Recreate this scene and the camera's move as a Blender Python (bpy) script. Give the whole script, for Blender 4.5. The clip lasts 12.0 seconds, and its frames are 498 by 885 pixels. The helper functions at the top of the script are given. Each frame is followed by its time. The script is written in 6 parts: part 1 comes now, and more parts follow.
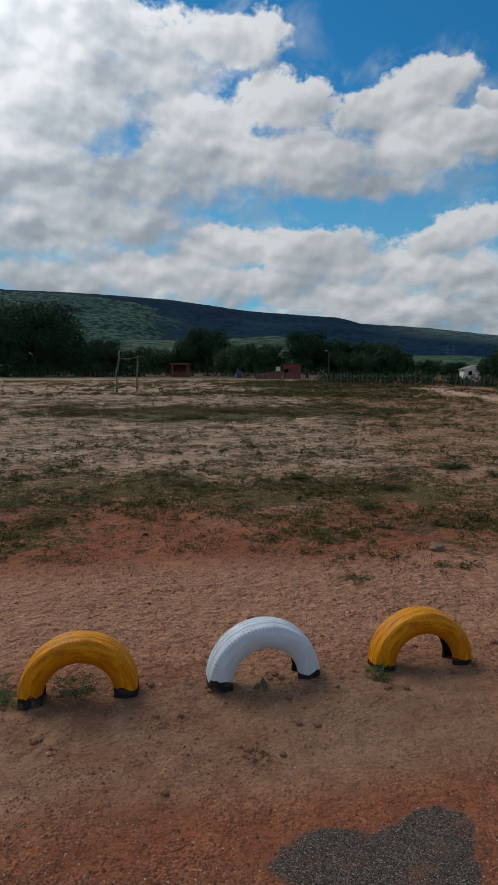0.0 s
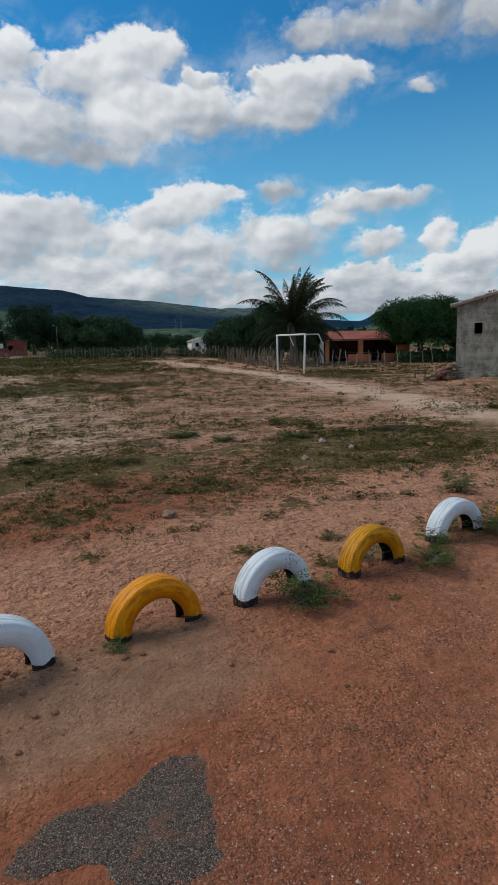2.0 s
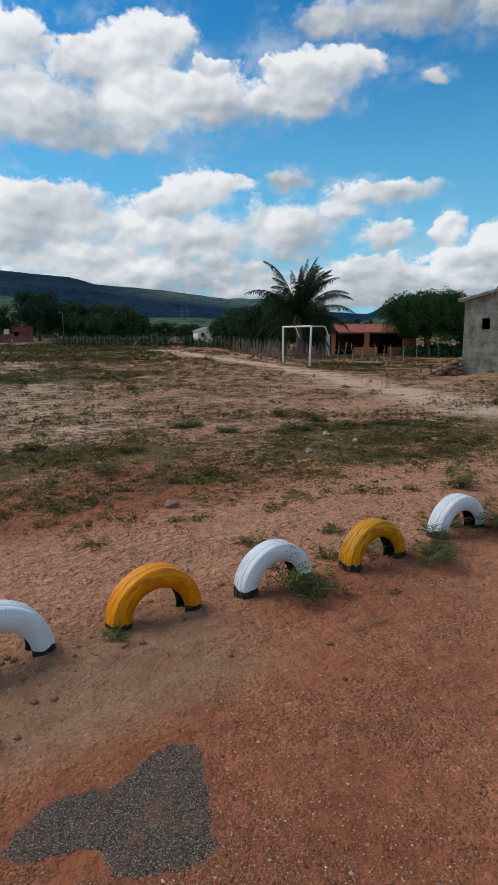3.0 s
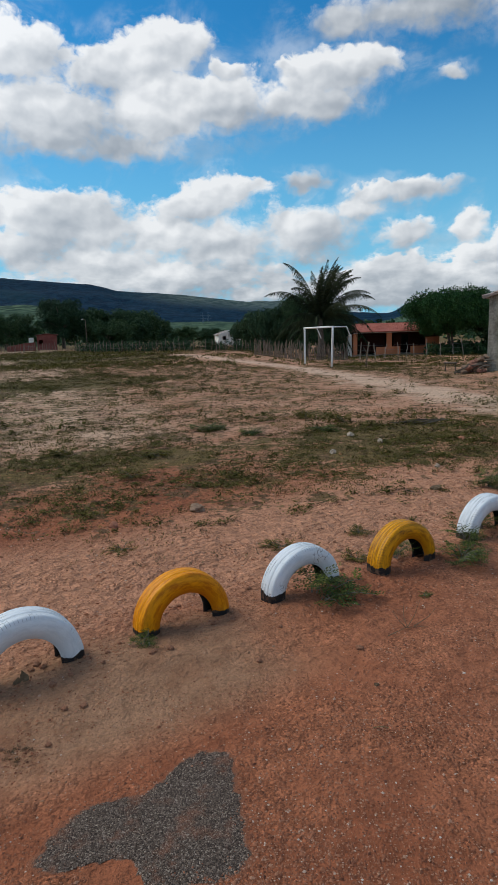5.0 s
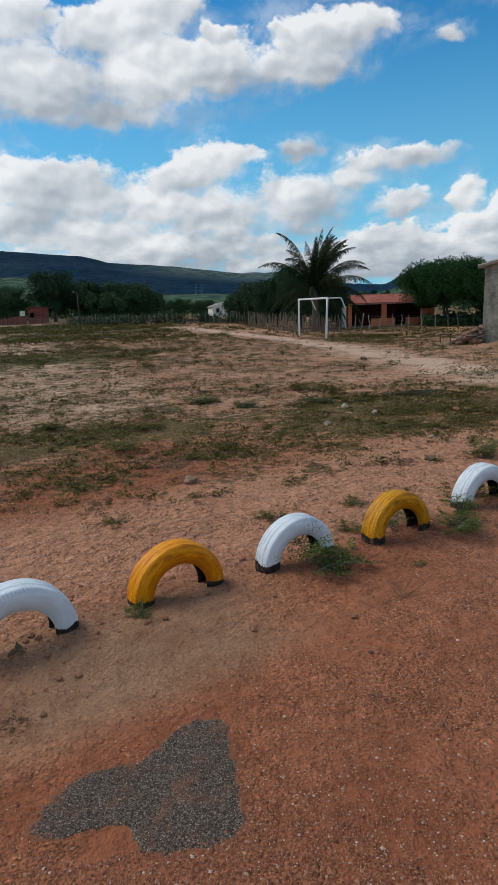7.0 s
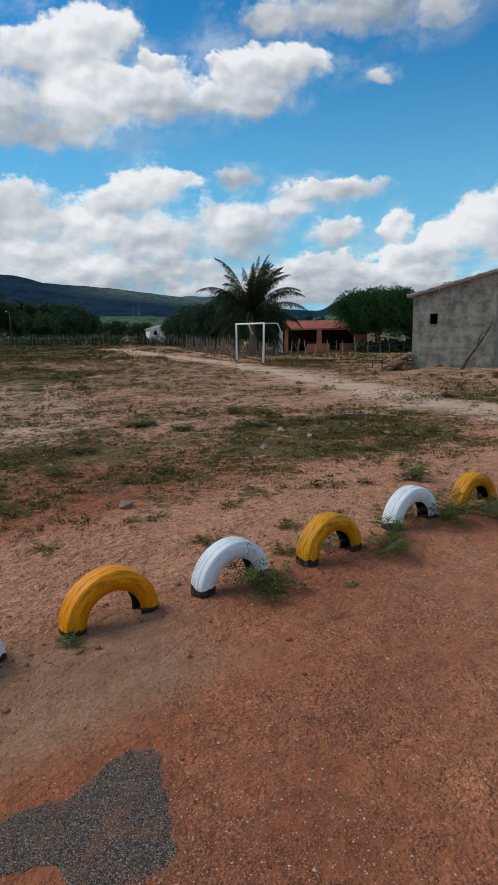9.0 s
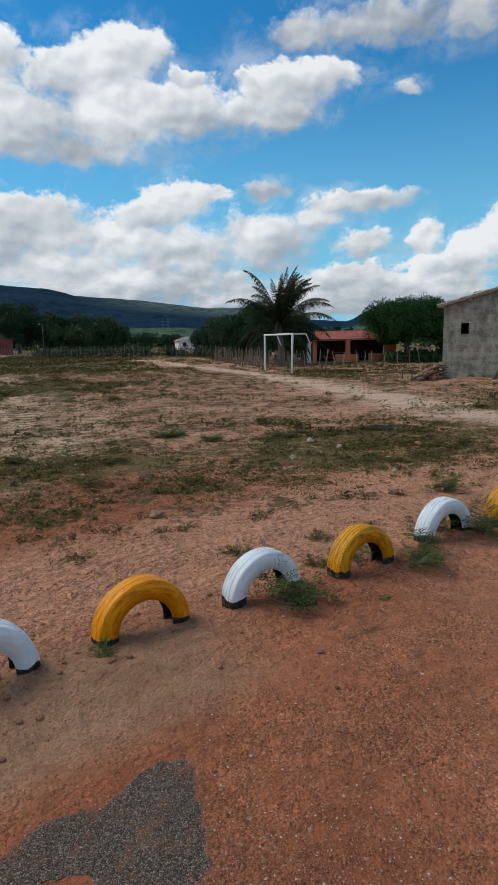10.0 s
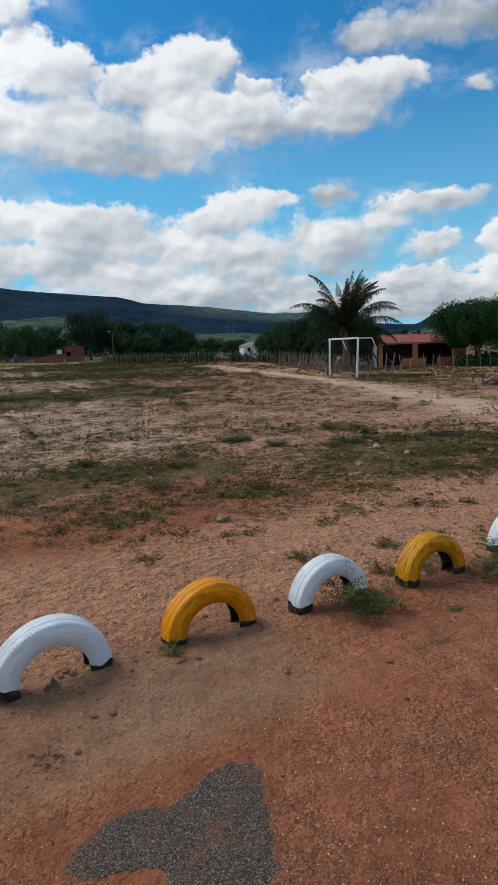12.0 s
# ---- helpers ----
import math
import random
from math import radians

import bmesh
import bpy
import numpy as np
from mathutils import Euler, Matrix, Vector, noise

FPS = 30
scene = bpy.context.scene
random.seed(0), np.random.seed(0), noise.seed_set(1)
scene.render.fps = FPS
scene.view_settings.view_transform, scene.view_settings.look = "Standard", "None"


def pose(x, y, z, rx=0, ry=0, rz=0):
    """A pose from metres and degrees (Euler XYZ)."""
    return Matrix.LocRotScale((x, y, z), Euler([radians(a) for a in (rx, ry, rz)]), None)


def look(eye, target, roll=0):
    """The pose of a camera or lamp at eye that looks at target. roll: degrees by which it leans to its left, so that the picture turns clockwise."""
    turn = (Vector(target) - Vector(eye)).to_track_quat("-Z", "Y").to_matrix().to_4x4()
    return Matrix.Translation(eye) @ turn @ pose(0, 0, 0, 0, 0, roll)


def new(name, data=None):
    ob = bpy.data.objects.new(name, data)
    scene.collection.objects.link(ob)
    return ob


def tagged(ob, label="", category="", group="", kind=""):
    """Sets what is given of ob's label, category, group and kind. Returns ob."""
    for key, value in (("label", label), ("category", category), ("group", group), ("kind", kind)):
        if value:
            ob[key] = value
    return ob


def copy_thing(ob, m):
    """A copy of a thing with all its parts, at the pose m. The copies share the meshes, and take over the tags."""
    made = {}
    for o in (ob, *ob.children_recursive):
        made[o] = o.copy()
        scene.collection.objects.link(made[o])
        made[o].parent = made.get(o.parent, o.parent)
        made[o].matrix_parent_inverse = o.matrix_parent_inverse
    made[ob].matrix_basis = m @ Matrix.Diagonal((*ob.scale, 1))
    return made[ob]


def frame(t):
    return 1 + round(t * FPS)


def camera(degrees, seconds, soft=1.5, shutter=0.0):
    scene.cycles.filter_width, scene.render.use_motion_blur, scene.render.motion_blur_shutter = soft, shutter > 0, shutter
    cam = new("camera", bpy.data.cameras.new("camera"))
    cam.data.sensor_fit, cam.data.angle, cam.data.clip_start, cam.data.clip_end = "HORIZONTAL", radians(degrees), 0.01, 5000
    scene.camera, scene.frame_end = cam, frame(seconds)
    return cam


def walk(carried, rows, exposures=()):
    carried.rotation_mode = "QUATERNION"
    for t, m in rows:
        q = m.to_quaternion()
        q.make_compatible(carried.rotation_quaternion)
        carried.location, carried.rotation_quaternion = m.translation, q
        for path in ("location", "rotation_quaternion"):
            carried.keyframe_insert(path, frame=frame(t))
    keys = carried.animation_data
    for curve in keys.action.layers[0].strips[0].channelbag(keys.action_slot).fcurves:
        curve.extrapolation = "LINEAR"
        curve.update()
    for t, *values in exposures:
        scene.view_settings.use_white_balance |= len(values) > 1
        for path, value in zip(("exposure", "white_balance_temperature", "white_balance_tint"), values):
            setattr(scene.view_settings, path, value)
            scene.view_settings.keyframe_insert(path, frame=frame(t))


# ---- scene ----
cam = camera(44.9, 12.0, soft=0.7)
PATH = [
    (0, (0.043, 0.123, 1.571), (-0.071, 2.105, 1.329), 0.1),
    (0.5, (0.054, 0.133, 1.571), (0.03, 2.11, 1.272), -0.5),
    (0.7, (0.075, 0.139, 1.576), (0.155, 2.118, 1.301), -0.1),
    (0.9, (0.088, 0.139, 1.58), (0.308, 2.106, 1.287), 0.2),
    (1, (0.083, 0.133, 1.574), (0.382, 2.087, 1.271), 0.1),
    (1.5, (0.118, 0.112, 1.58), (0.673, 2.007, 1.257), -0.3),
    (2, (0.15, 0.096, 1.581), (0.866, 1.933, 1.246), -1.4),
    (2.5, (0.15, 0.102, 1.576), (0.899, 1.923, 1.226), -0.0),
    (2.7, (0.151, 0.099, 1.584), (0.875, 1.927, 1.22), 0.1),
    (4.5, (0.16, 0.127, 1.582), (0.825, 1.981, 1.239), -1.0),
    (5, (0.155, 0.131, 1.581), (0.786, 1.996, 1.226), -1.7),
    (5.5, (0.158, 0.137, 1.577), (0.769, 2.004, 1.202), -1.1),
    (6, (0.152, 0.139, 1.576), (0.74, 2.012, 1.194), -1.8),
    (6.5, (0.155, 0.153, 1.562), (0.733, 2.017, 1.128), -2.3),
    (7, (0.172, 0.162, 1.556), (0.811, 2.005, 1.114), -2.0),
    (7.5, (0.189, 0.136, 1.569), (1.017, 1.919, 1.199), -0.8),
    (7.7, (0.181, 0.128, 1.578), (1.033, 1.898, 1.206), -0.5),
    (9.5, (0.173, 0.127, 1.57), (0.988, 1.915, 1.199), -1.3),
    (10, (0.158, 0.137, 1.571), (0.913, 1.959, 1.234), -1.2),
    (10.5, (0.159, 0.154, 1.56), (0.878, 1.981, 1.177), -1.3),
    (11, (0.177, 0.134, 1.558), (0.959, 1.936, 1.18), -1.7),
    (11.5, (0.163, 0.114, 1.572), (0.948, 1.922, 1.233), -1.3),
    (12, (0.129, 0.128, 1.579), (0.687, 2.023, 1.263), -1.8),
]
walk(cam, [(t, look(eye, target, roll)) for t, eye, target, roll in PATH],
     [(0.0, -0.53), (1.0, -0.51), (1.5, -0.40), (2.0, -0.18), (2.5, -0.04), (12.0, -0.04)])


# ---- world and sun ----
SUN_AZ, SUN_EL = -48.0, 46.0
scene.view_settings.exposure = 0.0


class Net:
    """Short hand for a node tree."""

    def __init__(self, tree):
        self.tree, self.n, self.link = tree, tree.nodes, tree.links.new

    def add(self, kind, *plugs, **opts):
        node = self.n.new(kind)
        for key, value in opts.items():
            setattr(node, key, value)
        for i, p in enumerate(plugs):
            self.plug(node, i, p)
        return node

    def plug(self, node, i, p):
        if p is None:
            return
        if isinstance(p, bpy.types.NodeSocket):
            self.link(p, node.inputs[i])
        else:
            node.inputs[i].default_value = p

    def math(self, op, a, b=None, c=None, clamp=False):
        return self.add("ShaderNodeMath", a, b, c, operation=op, use_clamp=clamp).outputs[0]

    def span(self, v, a, b, lo=0.0, hi=1.0):
        return self.add("ShaderNodeMapRange", v, a, b, lo, hi, interpolation_type="SMOOTHSTEP").outputs[0]

    def noise(self, vec, scale, detail=4.0, rough=0.55, distort=0.0):
        node = self.add("ShaderNodeTexNoise")
        self.link(vec, node.inputs["Vector"])
        for key, value in (("Scale", scale), ("Detail", detail), ("Roughness", rough), ("Distortion", distort)):
            node.inputs[key].default_value = value
        return node.outputs[0]

    def mix(self, fac, a, b, blend="MIX"):
        node = self.add("ShaderNodeMix", data_type="RGBA", blend_type=blend)
        for key, p in ((0, fac), (6, a), (7, b)):
            self.plug(node, key, p if isinstance(p, (bpy.types.NodeSocket, float)) else (*p, 1.0))
        return node.outputs[2]

    def ramp(self, v, *stops):
        node = self.add("ShaderNodeValToRGB", v)
        el = node.color_ramp.elements
        while len(el) < len(stops):
            el.new(0.5)
        for e, (at, c) in zip(el, stops):
            e.position, e.color = at, ((c, c, c, 1.0) if isinstance(c, float) else (*c, 1.0))
        return node.outputs[0]

    def vec(self, x, y, z=0.0):
        return self.add("ShaderNodeCombineXYZ", x, y, z).outputs[0]


def build_sky():
    world = bpy.data.worlds.new("sky")
    scene.world = world
    world.use_nodes = True
    world.node_tree.nodes.clear()
    g = Net(world.node_tree)
    way = g.add("ShaderNodeTexCoord").outputs["Generated"]
    x, y, z = g.add("ShaderNodeSeparateXYZ", way).outputs[:]
    az = g.math("MULTIPLY", g.math("ARCTAN2", x, y), 57.2958)
    el = g.math("MULTIPLY", g.math("ARCSINE", z), 57.2958)
    air = g.add("ShaderNodeTexSky", sky_type="NISHITA", sun_disc=False, sun_elevation=radians(SUN_EL), sun_rotation=radians(SUN_AZ),
                air_density=1.0, dust_density=0.4, ozone_density=2.0).outputs[0]
    air = g.mix(1.0, air, (0.017, 0.087, 0.122), "MULTIPLY")
    flat = g.vec(g.math("MULTIPLY", az, 0.1), g.math("MULTIPLY", el, 0.13))

    def shifted(v, d):
        return g.add("ShaderNodeVectorMath", v, d, operation="ADD").outputs[0]

    def wisps(v, scale, detail, rough, distort=0.0, output=0):
        node = g.add("ShaderNodeTexNoise", noise_dimensions="2D")
        g.link(v, node.inputs["Vector"])
        for key, value in (("Scale", scale), ("Detail", detail), ("Roughness", rough), ("Distortion", distort)):
            node.inputs[key].default_value = value
        return node.outputs[output]

    def billows(v, scale):
        """Rounded heads packed side by side, smaller ones upon larger ones."""
        node = g.add("ShaderNodeTexVoronoi", voronoi_dimensions="2D", normalize=True)
        g.link(v, node.inputs["Vector"])
        for key, value in (("Scale", scale), ("Detail", 2.0), ("Roughness", 0.55), ("Lacunarity", 2.3)):
            node.inputs[key].default_value = value
        return g.math("SUBTRACT", 1.0, node.outputs["Distance"])

    # the outlines of the banks waver
    stir = g.add("ShaderNodeVectorMath", wisps(flat, 3.2, 3.0, 0.55, 0.0, 1), (0.5, 0.5, 0.5), operation="SUBTRACT").outputs[0]
    spot = g.add("ShaderNodeVectorMath", stir, (2.6, 1.9, 0.0), g.vec(az, el), operation="MULTIPLY_ADD").outputs[0]
    puffy = g.add("ShaderNodeVectorMath", stir, (0.16, 0.16, 0.0), flat, operation="MULTIPLY_ADD").outputs[0]
    total, tones = 1e-5, 0.0
    for a, e, w, h, bright in CLOUDS_WEST + CLOUDS_HIGH + CLOUDS_LOW:
        off = g.add("ShaderNodeVectorMath", spot, (1.0 / w, 1.0 / h, 0.0), (-a / w, -e / h, 0.0), operation="MULTIPLY_ADD").outputs[0]
        r = g.add("ShaderNodeVectorMath", off, operation="LENGTH").outputs["Value"]
        weight = g.math("EXPONENT", g.math("MULTIPLY_ADD", r, -5.0, 7.3))
        lift = g.math("ADD", g.add("ShaderNodeVectorMath", off, (-0.22, 0.62, 0.0), operation="DOT_PRODUCT").outputs["Value"], bright * 1.5)
        tones = g.math("MULTIPLY_ADD", weight, lift, tones)
        total = g.math("ADD", total, weight)
    field = g.math("DIVIDE", g.math("LOGARITHM", total, 2.71828), 5.0)
    tone = g.math("DIVIDE", tones, total)
    # beyond the banks the same broken cover goes on
    cover = g.span(g.noise(flat, 0.55, 3.0), 0.30, 0.66, -0.9, 0.9)
    away = g.math("MAXIMUM", g.span(g.math("ABSOLUTE", g.math("SUBTRACT", az, 10.0)), 40.0, 60.0), g.span(el, 30.0, 40.0))
    field = g.math("ADD", g.math("MULTIPLY", field, g.math("SUBTRACT", 1.0, away)), g.math("MULTIPLY", cover, away))
    tone = g.math("MULTIPLY", tone, g.math("SUBTRACT", 1.0, away))
    toward_sun = (-0.035, 0.075, 0.0)
    lumps = wisps(flat, 2.6, 9.0, 0.56, 0.1)
    mounds, mounds_sun = wisps(flat, 1.9, 2.5, 0.45, 0.1), wisps(shifted(flat, toward_sun), 1.9, 2.5, 0.45, 0.1)
    heads, heads_sun = billows(puffy, 3.4), billows(shifted(puffy, toward_sun), 3.4)
    threads = wisps(puffy, 13.0, 6.0, 0.66, 0.25)
    # towards the horizon the cover is seen edge on and breaks into many small heaps
    low_band = g.span(el, 9.5, 4.0)
    heaps = wisps(g.vec(g.math("MULTIPLY", az, 0.1), g.math("MULTIPLY", el, 0.26)), 5.0, 7.0, 0.58, 0.15)
    dense = g.math("MULTIPLY_ADD", g.math("SUBTRACT", lumps, 0.5), 1.15, field)
    dense = g.math("MULTIPLY_ADD", g.math("SUBTRACT", heads, 0.62), 0.75, dense)
    dense = g.math("MULTIPLY_ADD", g.math("SUBTRACT", threads, 0.5), 0.5, dense)
    dense = g.math("MULTIPLY_ADD", g.math("MULTIPLY", g.math("SUBTRACT", heaps, 0.46), low_band), 1.7, dense)
    dense = g.math("ADD", dense, g.span(el, 5.5, 2.2, 0.0, 1.0))
    mask = g.span(dense, 0.0, g.span(tone, 0.7, -0.7, 0.42, 1.15))
    light = g.math("MULTIPLY_ADD", g.math("MAXIMUM", g.math("MINIMUM", tone, 1.0), -1.0), 0.30, 0.63)
    light = g.math("MULTIPLY_ADD", g.math("SUBTRACT", mounds, mounds_sun), 1.3, light)
    light = g.math("MULTIPLY_ADD", g.math("SUBTRACT", heads, heads_sun), 0.30, light)
    light = g.math("MULTIPLY_ADD", g.math("SUBTRACT", wisps(flat, 1.1, 3.0, 0.5), 0.5), 0.55, light)
    light = g.math("MULTIPLY_ADD", g.math("MULTIPLY", g.math("SUBTRACT", heaps, 0.44), low_band), 0.45, light)
    light = g.math("MULTIPLY_ADD", g.span(dense, 0.9, 0.2), 0.10, light, clamp=True)
    shade = g.ramp(light, (0.0, (0.25, 0.30, 0.36)), (0.40, (0.42, 0.465, 0.52)), (0.68, (0.64, 0.675, 0.715)), (0.92, (0.87, 0.89, 0.91)))
    sun_way = (math.sin(radians(SUN_AZ)) * math.cos(radians(SUN_EL)), math.cos(radians(SUN_AZ)) * math.cos(radians(SUN_EL)), math.sin(radians(SUN_EL)))
    near_sun = g.math("POWER", g.math("MAXIMUM", g.add("ShaderNodeVectorMath", way, sun_way, operation="DOT_PRODUCT").outputs["Value"], 0.0), 9.0)
    shade = g.mix(1.0, shade, g.mix(near_sun, (1.0, 1.0, 1.0), (2.75, 2.8, 2.85)), "MULTIPLY")
    low = g.span(el, 0.0, 26.0)
    air = g.mix(g.math("MULTIPLY", g.math("SUBTRACT", 1.0, low), 0.85), air, (0.24, 0.59, 0.81))
    veil = g.math("MULTIPLY", g.span(wisps(flat, 1.6, 7.0, 0.62, 0.3), 0.42, 0.70), g.span(field, -0.9, 0.0))
    mask = g.math("MAXIMUM", mask, g.math("MULTIPLY", veil, 0.34))
    sky = g.mix(g.math("MULTIPLY", mask, 0.97), air, shade)
    ground = g.mix(g.span(el, -2.0, -0.2), (0.16, 0.12, 0.09), sky)
    return g.add("ShaderNodeOutputWorld", g.add("ShaderNodeBackground", ground, 1.0).outputs[0])


# banks of cloud: bearing, elevation, half width, half height, brightness
CLOUDS_WEST = [
    (-22.6, 25.5, 6.7, 4.0, 0.35), (-19.2, 21.0, 5.6, 2.8, 0.0), (-23.5, 16.4, 6.3, 4.7, -0.1), (-20.0, 12.3, 6.6, 3.7, -0.15), (-16.6, 26.6, 3.3, 2.2, 0.0), (-4.4, 26.6, 3.7, 1.7, 0.3),
    (-8.5, 20.8, 3.8, 2.3, 0.35), (-0.4, 22.1, 3.5, 1.8, 0.3), (-4.4, 17.9, 6.6, 2.2, -0.02), (-13.1, 15.9, 7.5, 2.0, -0.25), (2.7, 16.9, 4.1, 1.6, 0.0), (-6.0, 10.9, 3.4, 1.5, 0.4),
    (-12.2, 8.8, 5.1, 1.5, 0.1), (1.8, 10.2, 3.1, 1.7, 0.2), (6.0, 8.8, 3.1, 2.0, -0.05), (-20.6, 7.6, 5.7, 1.7, -0.1), (-5.5, 7.4, 9.3, 1.5, -0.05), (-11.9, 24.3, 5.4, 2.9, -0.1),
    (-16.1, 12.5, 8.3, 2.1, -0.3),
]
CLOUDS_HIGH = [
    (6.5, 21.2, 2.0, 1.5, 0.15), (10.7, 22.0, 2.6, 1.9, 0.2), (14.1, 23.1, 2.1, 1.3, 0.25), (4.5, 17.8, 4.0, 2.2, -0.05), (12.2, 18.5, 3.8, 2.4, 0.3), (8.1, 15.8, 5.2, 0.9, -0.3),
    (17.9, 19.0, 3.4, 1.8, 0.0), (17.9, 21.6, 1.2, 0.6, 0.0), (23.0, 21.4, 0.9, 0.5, 0.0), (27.2, 21.0, 4.1, 1.5, 0.2), (30.1, 21.4, 2.2, 0.9, 0.2), (24.8, 18.6, 4.5, 1.2, -0.15),
    (34.7, 24.5, 6.9, 1.4, -0.45), (41.4, 24.3, 2.6, 1.4, -0.3), (28.1, 24.1, 2.4, 0.9, -0.4), (37.0, 20.1, 1.2, 0.4, -0.6),
]
CLOUDS_LOW = [
    (17.0, 12.5, 2.8, 1.1, 0.35), (14.7, 11.0, 3.0, 1.2, 0.1), (24.3, 13.0, 1.8, 0.7, -0.5), (1.9, 9.1, 2.3, 2.2, 0.0), (5.7, 9.8, 2.3, 2.0, -0.05), (11.9, 8.4, 2.7, 1.4, 0.3),
    (16.7, 7.7, 4.8, 2.2, -0.25), (24.4, 8.3, 4.1, 2.4, -0.25), (5.2, 6.5, 5.7, 1.3, 0.1), (33.1, 11.6, 3.9, 0.8, -0.1), (29.4, 10.3, 2.0, 0.8, 0.0), (33.2, 8.1, 2.1, 1.0, -0.1),
    (38.8, 8.4, 1.3, 1.2, 0.1), (43.0, 7.3, 1.9, 1.6, 0.3), (40.3, 6.0, 2.3, 0.8, 0.0), (12.5, 5.2, 11.5, 1.2, 0.0), (32.6, 4.7, 4.5, 1.4, -0.05), (38.5, 4.6, 4.3, 1.1, 0.1),
    (27.5, 3.8, 6.2, 0.9, -0.1), (46.9, 8.0, 3.4, 2.2, 0.3),
]
build_sky()
sun = new("sun", bpy.data.lights.new("sun", "SUN"))
sun.data.energy, sun.data.angle, sun.data.color = 2.0, radians(34.0), (1.0, 0.935, 0.815)
sun.matrix_world = look((0, 0, 30), Vector((0, 0, 30)) - Vector((math.sin(radians(SUN_AZ)) * math.cos(radians(SUN_EL)), math.cos(radians(SUN_AZ)) * math.cos(radians(SUN_EL)), math.sin(radians(SUN_EL)))))


# ---- materials ----
def material(name, rough=0.8, spec=0.3, metal=0.0):
    m = bpy.data.materials.new(name)
    m.use_nodes = True
    g = Net(m.node_tree)
    b = g.n["Principled BSDF"]
    b.inputs["Roughness"].default_value, b.inputs["Metallic"].default_value, b.inputs["Specular IOR Level"].default_value = rough, metal, spec
    return m, g, b


def relief(g, b, height, strength=0.5, distance=0.02):
    node = g.add("ShaderNodeBump")
    node.inputs["Strength"].default_value, node.inputs["Distance"].default_value = strength, distance
    g.link(height, node.inputs["Height"])
    g.link(node.outputs[0], b.inputs["Normal"])


def place_of(g):
    return g.add("ShaderNodeNewGeometry").outputs["Position"]


def local_of(g):
    return g.add("ShaderNodeTexCoord").outputs["Object"]


def grainy(name, dark, light, scale=4.0, rough=0.8, bump=0.3, fine=40.0, spec=0.25, depth=0.01, local=True):
    """Two colours mixed at a coarse and a fine scale, with relief."""
    m, g, b = material(name, rough, spec)
    p = local_of(g) if local else place_of(g)
    n1, n2 = g.noise(p, scale, 5.0, 0.6), g.noise(p, fine, 3.0, 0.6)
    f = g.math("ADD", g.math("MULTIPLY", n1, 0.65), g.math("MULTIPLY", n2, 0.35))
    g.link(g.mix(g.span(f, 0.34, 0.66), dark, light), b.inputs["Base Color"])
    relief(g, b, f, bump, depth)
    return m


def leafy(name, dark, light, rough=0.6):
    m, g, b = material(name, rough, 0.10)
    r = g.add("ShaderNodeNewGeometry").outputs["Random Per Island"]
    n = g.noise(place_of(g), 1.3, 2.0)
    f = g.math("ADD", g.math("MULTIPLY", r, 0.6), g.math("MULTIPLY", n, 0.4))
    c = g.mix(g.span(f, 0.2, 0.8), dark, light)
    own = g.add("ShaderNodeObjectInfo").outputs["Random"]
    c = g.mix(1.0, c, g.mix(own, (0.75, 0.82, 0.85), (1.35, 1.25, 1.0)), "MULTIPLY")
    g.link(c, b.inputs["Base Color"])
    return m


GRASS_AT = [0, 3.4, 4.6, 5.2, 6.2, 7.0, 9.4, 10.5, 13, 17, 28, 33, 60, 90, 110]
GRASS_OF = [0, 0.05, 0.20, 0.36, 0.40, 0.44, 0.47, 0.49, 0.52, 0.54, 0.51, 0.44, 0.48, 0.5, 0.9]
# beds of grass: middle, half lengths, turn, thickness of the growth
BEDS = [(3.5, 58.0, 9.0, 25.0, 0, 0.74), (-2.0, 22.0, 8.0, 4.6, 5, 0.74), (-1.2, 8.0, 5.2, 1.35, 0, 0.68), (5.0, 7.6, 3.2, 2.0, 12, 0.68), (2.6, 6.4, 2.2, 0.8, 10, 0.55), (9.6, 9.8, 3.4, 1.6, 40, 0.66),
        (0.62, 5.75, 0.75, 0.42, 0, 0.54), (-2.5, 5.55, 0.85, 0.72, 0, 0.60), (16.0, 28.0, 3.0, 7.0, -28, 0.58), (20.5, 26.0, 5.5, 4.0, -40, 0.52), (11.6, 11.8, 2.2, 1.0, 45, 0.50), (3.3, 5.75, 3.4, 0.75, 10, 0.50), (1.4, 6.85, 3.4, 0.7, 4, 0.52)]
TRACK_BENDS = [(9.0, 6.5), (8.95, 10.2), (9.8, 15.5), (11.0, 20.6), (12.5, 28.3), (12.0, 36.0), (11.4, 51.7)]
TRACK = list(zip(TRACK_BENDS, TRACK_BENDS[1:]))


